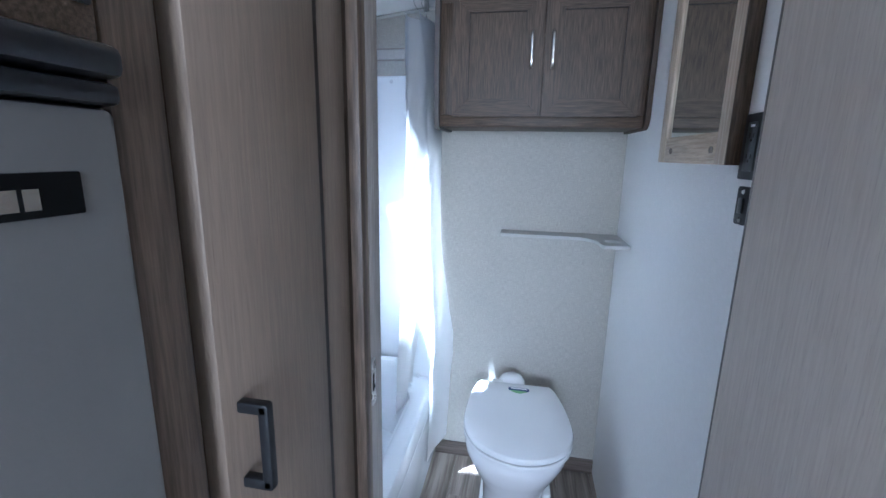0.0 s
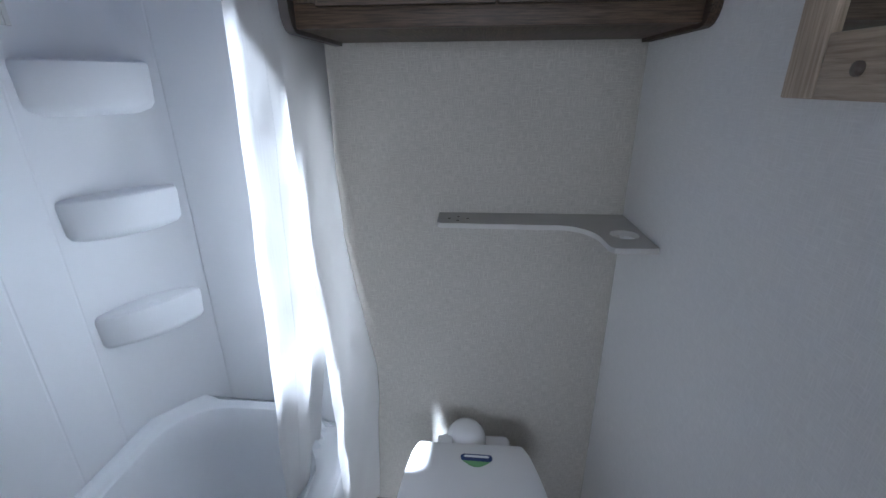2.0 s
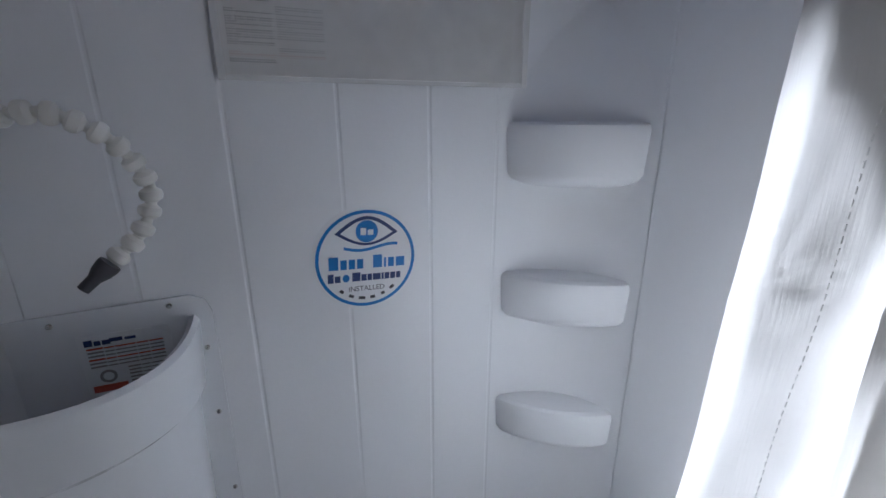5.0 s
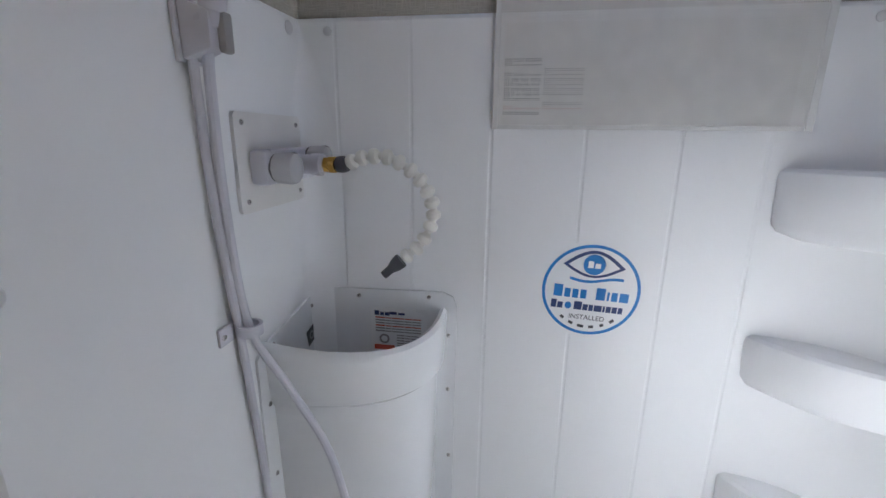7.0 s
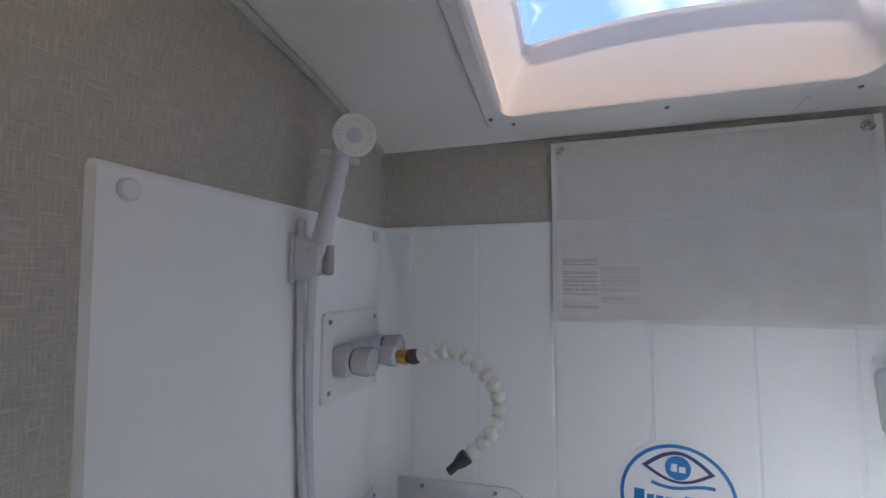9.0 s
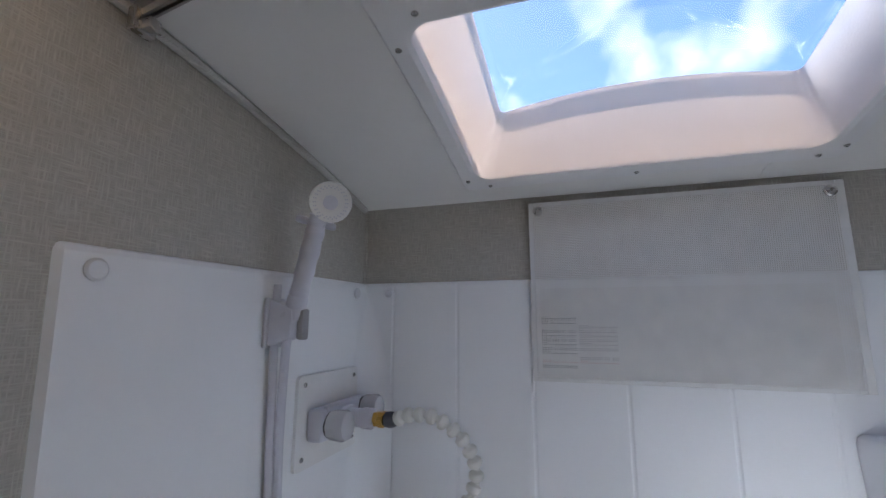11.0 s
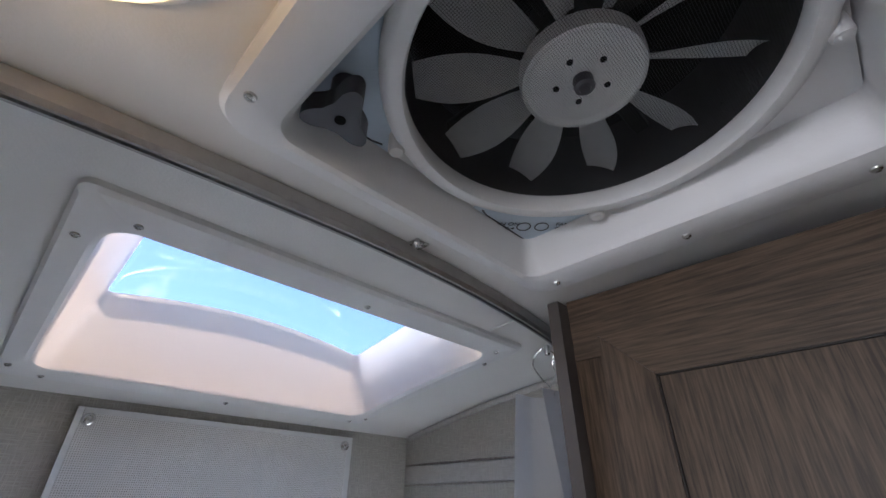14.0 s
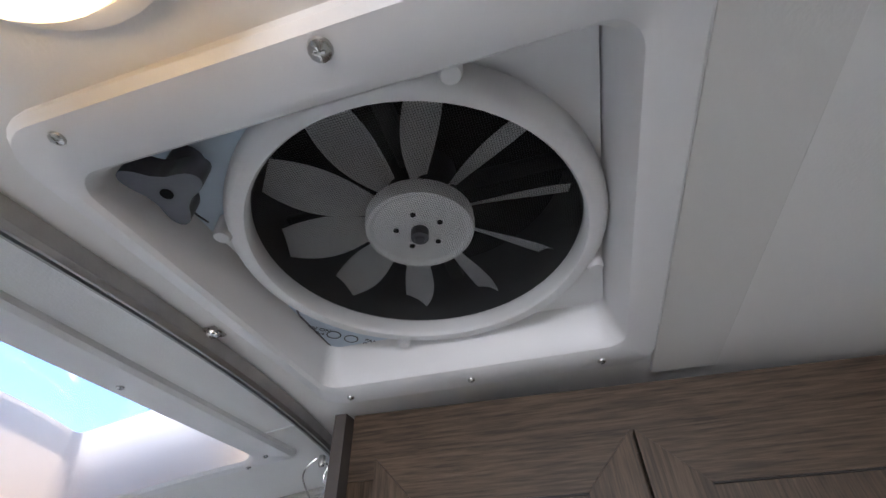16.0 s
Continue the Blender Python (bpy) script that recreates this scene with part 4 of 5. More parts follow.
def mesh_shade():
    """Loosely woven shade over the window side, held by two grommets."""
    m = thing("mesh_shade", (X_LEFT, 0.75, 1.87), "white woven vinyl mesh shade hung by two grommets", "shade")
    y0, y1, z0, z1, x = 0.503, 1.008, 1.542, 1.876, X_LEFT + 0.006
    pitch = 0.0032
    verts, faces = [], []

    def bar(ya, yb, za, zb, xa, xb):
        i = len(verts)
        verts.extend([(xa, ya, za), (xa, yb, za), (xa, yb, zb), (xa, ya, zb), (xb, ya, za), (xb, yb, za), (xb, yb, zb), (xb, ya, zb)])
        faces.extend([(i + 4, i + 5, i + 6, i + 7), (i, i + 3, i + 2, i + 1), (i, i + 1, i + 5, i + 4), (i + 3, i + 7, i + 6, i + 2), (i, i + 4, i + 7, i + 3), (i + 1, i + 2, i + 6, i + 5)])

    k = 0
    while y0 + k * pitch < y1:
        bar(y0 + k * pitch, y0 + k * pitch + 0.0016, z0, z1, x, x + 0.0007)
        k += 1
    k = 0
    while z0 + k * pitch < z1:
        bar(y0, y1, z0 + k * pitch, z0 + k * pitch + 0.0016, x + 0.0003, x + 0.0010)
        k += 1
    me = bpy.data.meshes.new("weave")
    me.from_pydata(verts, [], faces)
    tagged(part("weave", me, THREAD, m), kind="stuff")
    for a, b in (((y0 - 0.004, z0 - 0.004), (y0 + 0.005, z1 + 0.004)), ((y1 - 0.008, z0 - 0.004), (y1 + 0.004, z1 + 0.004)), ((y0 + 0.0055, z1 - 0.005), (y1 - 0.0085, z1 + 0.004)), ((y0 + 0.0055, z0 - 0.004), (y1 - 0.0085, z0 + 0.003))):
        part("hem", box((x - 0.0005, *a), (x + 0.0016, *b), 0.0006, 1), HEM, m)
    part("backing_sheet", box((x - 0.0036, y0 + 0.012, z0 + 0.004), (x - 0.0028, y1 - 0.030, 1.710)), HEM, m, "thin white sheet behind the mesh")
    for y in (0.517, 0.992):
        g = part("grommet", lathe([(0.0095, 0), (0.0095, 0.003), (0.007, 0.0045), (0.0045, 0.003), (0.0045, 0.0)], (x + 0.001, y, 1.862), (1, 0, 0), 20, False), STEEL, m, "metal grommet")
        screw(g, (x + 0.002, y, 1.862), (1, 0, 0), SCREW_BIG)
    # dark print on the sheet, showing through the mesh as dots
    rng = random.Random(7)
    for k in range(12):
        z = 1.566 + 0.0079 * k
        for y, span, mt in ((0.517, 0.062, INK), (0.584, 0.066, INK_GREY)):
            if (mt is INK_GREY and k in (0, 3, 10, 11)) or (mt is INK and k in (2, 9)):
                continue
            w = [rng.uniform(0.009, 0.026) for _ in range(4)]
            w = [v * (span - 0.006) / sum(w) for v in w]
            word_bars(w, 0.0066, 0.002, axes((x - 0.0027, y + span / 2, z), (0, 1, 0), (0, 0, 1)), PRINT_RED if k == 1 else mt, m, 0.0003)


mesh_shade()


def curtain():
    c = thing("shower_curtain", (-0.53, 1.0, 1.95), "white vinyl shower curtain gathered at the rail's end", "curtain")

    def sheet(lines, amp, folds, phase, name, material=CURTAIN, seam=0):
        """Hanging cloth between rows of (height, near end, far end)."""
        bm = bmesh.new()
        n, rows = 64, 150
        grid = []
        columns = [[] for _ in range(n + 1)]
        for j in range(rows + 1):
            f = j / rows
            z = lines[0][0] + (lines[-1][0] - lines[0][0]) * f
            k = max(i for i in range(len(lines) - 1) if lines[i][0] >= z - 1e-6)
            g = (lines[k][0] - z) / (lines[k][0] - lines[k + 1][0])
            a = Vector(lines[k][1]).lerp(Vector(lines[k + 1][1]), g)
            b = Vector(lines[k][2]).lerp(Vector(lines[k + 1][2]), g)
            way = (b - a).normalized()
            nrm = Vector((-way.y, way.x))
            line = []
            for i in range(n + 1):
                u = i / n
                ease = min(1, u * 6)
                w = amp * (0.75 + 0.35 * math.sin(2.2 * f + phase)) * math.sin(folds * 2 * math.pi * (u + 0.05 * math.sin(3 * f + phase))) * ease
                w += 0.0022 * math.sin(31 * f + 7 * u + phase) * math.sin(9 * f + 4 * u) + 0.0035 * math.sin(f * 5 + u * 3 + phase) * ease
                w += 0.0014 * math.sin(75 * f + 3 * u) * max(0, math.sin(7.3 * f + 1.1 * phase)) ** 3
                for crease in (0.62, 0.86, 1.10, 1.34, 1.58):
                    w += 0.0006 * math.exp(-((z - crease - 0.012 * math.sin(5 * u + phase)) / 0.007) ** 2)
                p = a.lerp(b, u) + nrm * w
                line.append(bm.verts.new((p.x, p.y, z)))
                columns[i].append((p.x - nrm.x * 0.0008, p.y - nrm.y * 0.0008, z))
            grid.append(line)
        for r0, r1 in zip(grid, grid[1:]):
            for i in range(n):
                bm.faces.new((r0[i], r0[i + 1], r1[i + 1], r1[i]))
        bmesh.ops.solidify(bm, geom=bm.faces[:], thickness=0.0009)
        ob = part(name, bm, material, c)
        col = seam * n // 100
        if seam:
            dashes = []
            line = [Vector(p) for p in columns[col]]
            for k in range(len(line) - 1):
                a, b = line[k].lerp(line[k + 1], 0.1), line[k].lerp(line[k + 1], 0.65)
                dashes.append(tube([a, b], 0.0006, 5, 1))
            part("stitching", merge(*dashes), HEM, ob, "line of white stitches")
        return ob

    # the fold that hangs inside the tub, and the one that hangs outside it
    inner = sheet([(1.897, (-0.602, 0.968), (-0.520, 1.165)), (1.70, (-0.590, 0.920), (-0.520, 1.165)), (1.50, (-0.574, 0.884), (-0.522, 1.165)), (0.90, (-0.592, 0.870), (-0.555, 1.165)), (0.36, (-0.618, 0.868), (-0.612, 1.100))],
                  0.011, 1.5, 0.4, "inner_fold", seam=34)
    outer = sheet([(1.897, (-0.550, 0.962), (-0.503, 1.172)), (1.70, (-0.522, 0.945), (-0.504, 1.172)), (1.50, (-0.508, 0.935), (-0.505, 1.172)), (1.05, (-0.500, 0.935), (-0.498, 1.170)), (0.62, (-0.490, 0.940), (-0.430, 1.166)), (0.115, (-0.500, 0.955), (-0.456, 1.158))],
                  0.005, 0.6, 2.2, "outer_fold")
    for x, y, bend in ((-0.560, 0.985, 0.016), (-0.548, 0.992, -0.013), (-0.540, 1.004, 0.012)):
        # open wire hook: eye in the track, long bowed leg, small hook through the cloth
        pts = [(x + bend * 0.2, y, 1.962), (x - bend * 0.6, y - 0.002, 1.952), (x - bend, y, 1.938), (x - bend * 0.3, y + 0.002, 1.917), (x + bend * 0.5, y, 1.902), (x + bend * 0.5, y, 1.889),
               (x + bend * 0.1, y - 0.003, 1.884), (x - bend * 0.2, y - 0.004, 1.893)]
        part("hook", tube(pts, 0.0012, 6, 5), STEEL, c, "bent wire curtain hook")
    part("glider", merge(lathe([(0.004, 0), (0.005, 0.003), (0.005, 0.010), (0.003, 0.012)], (-0.552, 0.992, 1.952), (0, 0, 1), 10), box((-0.556, 0.988, 1.960), (-0.548, 0.996, 1.968), 0.001, 1)), STEEL, c)


curtain()


def rail():
    r = thing("curtain_rail", (-0.5, 0.6, 1.98), "bowed aluminium curtain track screwed to the ceiling", "curtain rail")
    line = [(-0.546, 0.148), (-0.525, 0.30), (-0.511, 0.45), (-0.503, 0.62), (-0.508, 0.78), (-0.526, 0.94), (-0.556, 1.10), (-0.570, 1.172)]
    bm = bmesh.new()
    sect = ((-0.008, 0.0), (-0.008, -0.014), (-0.005, -0.018), (-0.002, -0.018), (-0.002, -0.013), (0.002, -0.013), (0.002, -0.018), (0.005, -0.018), (0.008, -0.014), (0.008, 0.0))
    pts = curve_points([(x, y, 0) for x, y in line], 6)
    rings = []
    for i, p in enumerate(pts):
        way = (pts[min(i + 1, len(pts) - 1)] - pts[max(0, i - 1)]).normalized()
        side = Vector((way.y, -way.x, 0))
        z = ceil_z(p.x) - 0.0015
        rings.append([(p.x + side.x * u, p.y + side.y * u, z + v) for u, v in sect])
    part("track", loft(rings, True, True), RAIL, r)
    for x, y in ((-0.497, 0.655), (-0.512, 0.235)):
        tab = part("mount_tab", box((x - 0.005, y - 0.009, ceil_z(x) - 0.004), (x + 0.016, y + 0.009, ceil_z(x) - 0.0015), 0.0008, 1), STEEL, r)
        screw(tab, (x + 0.008, y, ceil_z(x) - 0.004), (0, 0, -1), SCREW_BIG)
    stop = part("end_stop", merge(box((-0.556, 0.150, 1.944), (-0.531, 0.162, 1.970), 0.002), box((-0.551, 0.162, 1.946), (-0.538, 0.176, 1.958), 0.002)), STEEL, r, "folded steel end stop")
    part("hook", tube([(-0.544, 0.172, 1.955), (-0.547, 0.178, 1.942), (-0.541, 0.186, 1.936), (-0.535, 0.180, 1.944)], 0.0013, 6, 4), STEEL, stop)


rail()


def skylight():
    s = thing("skylight", (-0.83, 0.7, 1.95), "white moulded skylight with a clear acrylic dome", "skylight")

    def sides(x0, x1, y0, y1, r, n=10):
        """A round-cornered rectangle with points along its straight sides too."""
        corner, out = round_rect(x0, x1, y0, y1, r, 7), []
        for i, p in enumerate(corner):
            q = corner[(i + 1) % len(corner)]
            out.append(p)
            if i % 8 == 7:
                out += [(p[0] + (q[0] - p[0]) * k / n, p[1] + (q[1] - p[1]) * k / n) for k in range(1, n)]
        return out

    def ring(x0, x1, y0, y1, r, dz):
        return [(x, y, ceil_z(x) + dz) for x, y in sides(x0, x1, y0, y1, r)]

    def flat(x0, x1, y0, y1, r, z, bow=0.0):
        return [(x, y, z + 0.17 * (x + 0.996) + bow * (1 - ((y - (y0 + y1) / 2) / ((y1 - y0) / 2)) ** 2)) for x, y in sides(x0, x1, y0, y1, r)]

    rows = [ring(-1.042, -0.594, 0.384, 0.992, 0.012, 0.002), ring(-1.042, -0.594, 0.384, 0.992, 0.012, -0.006), ring(-1.038, -0.598, 0.388, 0.988, 0.012, -0.010),
            ring(-1.014, -0.636, 0.410, 0.964, 0.030, -0.012), ring(-1.008, -0.642, 0.416, 0.958, 0.030, -0.008)]
    part("garnish", loft(rows), GARNISH, s)
    well = [ring(-1.008, -0.642, 0.416, 0.958, 0.030, -0.008), ring(-1.005, -0.648, 0.421, 0.953, 0.030, 0.004),
            flat(-0.9968, -0.744, 0.4635, 0.9325, 0.013, 2.0292, 0.0238), flat(-0.996, -0.745, 0.464, 0.932, 0.012, 2.031, 0.024)]
    part("well", loft(well), WELL, s)
    dome = []
    for f, h in ((1.0, 0.0), (0.985, 0.012), (0.93, 0.030), (0.8, 0.046), (0.55, 0.058), (0.2, 0.064)):
        cx, cy, hx, hy = -0.8705, 0.698, 0.1275 * f, 0.236 * f
        dome.append(flat(cx - hx, cx + hx, cy - hy, cy + hy, 0.02 * f, 2.031 + h, 0.024))
    part("dome", loft(dome, False, True), DOME, s, "clear acrylic dome pane")
    part("dome_seal", loft([flat(-1.006, -0.734, 0.456, 0.940, 0.02, 2.017, 0.022), flat(-1.010, -0.730, 0.452, 0.944, 0.02, 2.027, 0.023), flat(-0.9985, -0.7425, 0.4615, 0.9345, 0.02, 2.0295, 0.024)]), WHITE_PLASTIC, s)
    for y in (0.436, 0.692, 0.952):
        screw(s, (-1.026, y, ceil_z(-1.026) - 0.0105), (0, 0, -1))
        screw(s, (-0.624, y, ceil_z(-0.624) - 0.0105), (0, 0, -1))
    for x in (-0.670, -1.004):
        for y in (0.398, 0.978):
            screw(s, (x, y, ceil_z(x) - 0.0105), (0, 0, -1))


skylight()

# ---------------------------------------------------------------- toilet corner
def toilet():
    t = thing("toilet", (-0.135, 0.85, 0), "white plastic trailer toilet with its lid closed", "toilet")
    cx = -0.135

    def egg(scale, z, grow=0.0, rear=1.062, front=0.596, half=0.191):
        """Lid outline: straight back edge, round front."""
        out = []
        n = 40
        mid = 0.79
        for k in range(n + 1):
            a = math.pi * k / n
            out.append((half * math.cos(a), mid - (mid - front) * math.sin(a)))
        side = []
        for k in range(1, 8):
            u = k / 8
            side.append((-half + (half - 0.150) * u ** 2.0, mid + (rear - mid) * u))
        corner = [(-0.147, rear - 0.006), (-0.140, rear)]
        right = [(-x, y) for x, y in reversed(side + corner)]
        pts = out + side + corner + right
        c = (0.0, 0.82)
        skew = -0.055
        res = []
        for x, y in pts:
            x2, y2 = c[0] + (x - c[0]) * scale, c[1] + (y - c[1]) * scale
            res.append((cx + x2 + skew * (y2 - 0.82), y2, z + grow))
        return res

    part("lid", loft([egg(0.985, 0.468), egg(1.0, 0.472), egg(1.002, 0.482), egg(0.985, 0.490), egg(0.95, 0.493), egg(0.6, 0.4955)], True, True), PORCELAIN, t)
    part("seat", loft([egg(0.97, 0.444), egg(0.998, 0.447), egg(1.0, 0.459), egg(0.985, 0.4635)], True, True), PORCELAIN, t)
    bowl = []
    for z, a, b, cy in ((0.442, 0.180, 0.205, 0.82), (0.425, 0.186, 0.210, 0.82), (0.39, 0.183, 0.208, 0.822), (0.33, 0.160, 0.190, 0.835), (0.26, 0.130, 0.172, 0.855),
                        (0.20, 0.115, 0.165, 0.865), (0.08, 0.112, 0.168, 0.868), (0.02, 0.120, 0.178, 0.868), (0.0, 0.122, 0.180, 0.868)):
        bowl.append([(cx + a * math.copysign(abs(math.cos(q)) ** 0.9, math.cos(q)), cy + b * math.sin(q), z) for q in [2 * math.pi * k / 40 for k in range(40)]])
    part("bowl", loft(bowl, True, True), PORCELAIN, t)
    part("rear_pedestal", box((cx - 0.105, 0.93, 0.0), (cx + 0.105, 1.155, 0.44), 0.02, 3), PORCELAIN, t)
    part("foot_plate", box((cx - 0.135, 0.78, 0.0), (cx + 0.135, 1.15, 0.022), 0.008), PORCELAIN, t)
    part("pipe_cover", box((cx + 0.108, 0.80, 0.0), (cx + 0.140, 1.12, 0.20), 0.012), PORCELAIN, t)
    part("valve_dome", merge(lathe([(0.058, 0), (0.058, 0.022), (0.053, 0.042), (0.040, 0.058), (0.022, 0.066), (0, 0.068)], (cx - 0.026, 1.112, 0.438), (0, 0, 1), 28)), PORCELAIN, t, "white domed valve cover")
    part("hinge_block", box((cx - 0.105, 1.063, 0.45), (cx - 0.062, 1.092, 0.486), 0.005), PORCELAIN, t)
    b = axes((cx + 0.004, 1.000, 0.4945), (1, -0.02, 0), (0.02, 1, 0))
    badge = part("badge", slab(round_rect(-0.042, 0.042, -0.004, 0.017, 0.010), 0, 0.0025, (), b), NAVY, t, "oval badge in dark blue and green")
    part("badge_band", slab([(-0.030, 0.006), (0.030, 0.006), (0.034, 0.009), (0.030, 0.013), (-0.030, 0.013), (-0.034, 0.009)], 0.0026, 0.0031, (), b), STICKER, badge)
    leaf_shape = [(-0.036, -0.005)] + [(-0.034 + 0.068 * k / 10, -0.006 - 0.017 * math.sin(math.pi * k / 10)) for k in range(11)] + [(0.036, -0.005)]
    part("badge_leaf", slab(leaf_shape, 0, 0.0022, (), b), GREEN, badge)
    t.location.y -= 0.034


toilet()


def corner_shelf():
    s = thing("wall_shelf", (0.0, 1.1, 1.1), "grey plastic corner shelf with round cup hole", "shelf")
    pts = [(-0.240, Y_BACK - 0.001), (-0.240, 1.100), (-0.236, 1.091), (-0.226, 1.086), (0.050, 1.082)]
    pts += [(0.050 + 0.076 * math.sin(a), 1.082 - 0.085 * (1 - math.cos(a)) * 1.12) for a in [math.pi / 2 * k / 8 for k in range(1, 8)]]
    pts += [(0.127, 0.962), (0.129, 0.946), (0.136, 0.938), (0.148, 0.936), (X_RIGHT - 0.001, 0.940), (X_RIGHT - 0.001, Y_BACK - 0.001)]
    holes = [circle(0.180, 1.024, 0.030, 24)] + [circle(x, y, 0.0052, 10) for x, y in ((-0.212, 1.128), (-0.190, 1.144), (-0.190, 1.112), (-0.166, 1.128))]
    part("plate", slab(pts, 1.099, 1.111, holes), SHELF_GREY, s)

    # Near-black plugs paint the holes' shade; the pale wall would show through.
    for x, y in ((-0.212, 1.128), (-0.190, 1.144), (-0.190, 1.112), (-0.166, 1.128)):
        part("peg_hole_shade", lathe([(0, 0), (0.0050, 0), (0.0050, 0.0102), (0, 0.0102)], (x, y, 1.0995), (0, 0, 1), 10), DARK, s)


corner_shelf()


def framed_panel(x0, x1, z0, z1, y_face, depth, rail_w, flat_h, flat_v, panel_m, parent):
    """A five-piece cabinet door facing -y; returns its door object (the panel) with rails as pieces."""
    door = part("door", box((x0 + rail_w - 0.004, y_face + 0.008, z0 + rail_w - 0.004), (x1 - rail_w + 0.004, y_face + depth - 0.001, z1 - rail_w + 0.004)), panel_m, parent)
    flip = axes((0, y_face + depth, 0), (1, 0, 0), (0, 0, 1))
    w = rail_w - 0.0002
    for sx, ex in ((x0, 1), (x1, -1)):
        pts = [(sx, z0), (sx + ex * w, z0 + w), (sx + ex * w, z1 - w), (sx, z1)]
        part("stile", slab(pts if ex > 0 else pts[::-1], 0, depth, (), flip), flat_v, door)
    for sz, ez in ((z0, 1), (z1, -1)):
        pts = [(x0 + 0.0004, sz), (x1 - 0.0004, sz), (x1 - w - 0.0004, sz + ez * w), (x0 + w + 0.0004, sz + ez * w)]
        part("rail", slab(pts if ez > 0 else pts[::-1], 0, depth - 0.0003, (), flip), flat_h, door)
    # Shade along the panel recess, put into a near-black bead.
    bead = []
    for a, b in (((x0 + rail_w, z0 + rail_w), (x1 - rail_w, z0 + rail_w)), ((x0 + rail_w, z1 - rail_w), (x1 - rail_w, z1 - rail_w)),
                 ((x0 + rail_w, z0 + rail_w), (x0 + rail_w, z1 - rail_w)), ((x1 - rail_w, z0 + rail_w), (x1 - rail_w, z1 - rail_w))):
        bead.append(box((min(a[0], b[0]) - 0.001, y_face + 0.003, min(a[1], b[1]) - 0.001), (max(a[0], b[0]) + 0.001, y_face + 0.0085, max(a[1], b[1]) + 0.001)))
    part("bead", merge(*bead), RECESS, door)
    return door


def wall_cabinet():
    c = thing("wall_cabinet", (-0.13, 1.04, 1.51), "brown wood-look overhead cabinet with two panelled doors", "cabinet")
    top = lambda x: ceil_z(x) - 0.002
    ztop = 1.972
    part("carcass", box((-0.461, 0.924, 1.512), (0.208, Y_BACK - 0.001, 1.965), 0.002), OAK_DEEP, c)
    part("bottom_rail", box((-0.461, 0.905, 1.512), (0.208, 0.9235, 1.550), 0.002), OAK_H, c)
    tr = box((-0.461, 0.905, 1.905), (0.208, 0.9235, 2.0), 0.0)
    for v in tr.verts:
        if v.co.z > 1.95:
            v.co.z = top(v.co.x) if abs(v.co.x) > 0.3 else top(v.co.x)
    part("top_rail", tr, OAK_H, c)
    for a, b in ((-0.461, -0.414), (-0.150, -0.098), (0.160, 0.208)):
        part("face_stile", box((a, 0.9045, 1.5505), (b, 0.9235, 1.9045), 0.001), OAK_V, c)
    side = [(0.882, 1.545), (0.884, 1.530), (0.890, 1.518), (0.900, 1.509), (0.915, 1.505), (Y_BACK - 0.002, 1.505), (Y_BACK - 0.002, 1.982), (0.882, 1.982)]
    flip = axes((0, 0, 0), (0, 1, 0), (0, 0, 1))
    part("end_panel", slab(side, -0.4775, -0.4615, (), flip), EDGE, c, "dark edged end panel with rounded lower corner")
    part("end_panel", slab([(y, min(z, 1.97)) for y, z in side], 0.2085, X_RIGHT - 0.001, (), flip), OAK_DEEP, c)
    pull = lambda x, d: part("handle", merge(tube([(x, 0.886, 1.697), (x, 0.872, 1.696), (x, 0.863, 1.704), (x, 0.861, 1.75), (x, 0.863, 1.794), (x, 0.872, 1.802), (x, 0.886, 1.801)], 0.0042, 10, 6),
                                             lathe([(0.008, 0), (0.007, 0.004), (0.005, 0.006)], (x, 0.8855, 1.697), (0, -1, 0), 14), lathe([(0.008, 0), (0.007, 0.004), (0.005, 0.006)], (x, 0.8855, 1.801), (0, -1, 0), 14)), NICKEL, d, "bowed satin nickel handle")
    d = framed_panel(-0.418, -0.1225, 1.544, 1.924, 0.886, 0.0185, 0.056, OAK_H, OAK_V, OAK_V, c)
    pull(-0.158, d)
    d = framed_panel(-0.1180, 0.182, 1.544, 1.924, 0.886, 0.0185, 0.056, OAK_H, OAK_V, OAK_V, c)
    pull(-0.092, d)


wall_cabinet()


def mirror_cabinet():
    m = thing("mirror_cabinet", (0.2, 0.46, 1.4), "framed mirror cabinet in pale wood on the side wall", "mirror cabinet")
    y0, y1, z0, z1, x = 0.250, 0.655, 1.406, 1.935, 0.197
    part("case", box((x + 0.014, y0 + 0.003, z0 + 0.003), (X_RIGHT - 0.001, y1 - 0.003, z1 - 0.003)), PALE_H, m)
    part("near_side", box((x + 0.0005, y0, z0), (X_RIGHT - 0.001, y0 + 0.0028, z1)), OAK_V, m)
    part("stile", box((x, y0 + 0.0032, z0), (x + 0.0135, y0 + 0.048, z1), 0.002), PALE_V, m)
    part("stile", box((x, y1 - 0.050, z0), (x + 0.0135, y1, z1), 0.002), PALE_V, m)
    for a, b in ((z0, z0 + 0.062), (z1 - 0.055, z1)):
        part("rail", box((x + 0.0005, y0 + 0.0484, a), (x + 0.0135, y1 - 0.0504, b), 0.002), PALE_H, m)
    part("mirror", box((x + 0.006, y0 + 0.0482, z0 + 0.0622), (x + 0.010, y1 - 0.0502, z1 - 0.0552)), MIRROR, m, "mirror glass")
    for y in (0.316, 0.556):
        part("bumper", lathe([(0.007, 0), (0.007, 0.003), (0.004, 0.0045), (0, 0.005)], (x + 0.0004, y, z0 + 0.028), (-1, 0, 0), 14), BASE, m)


mirror_cabinet()


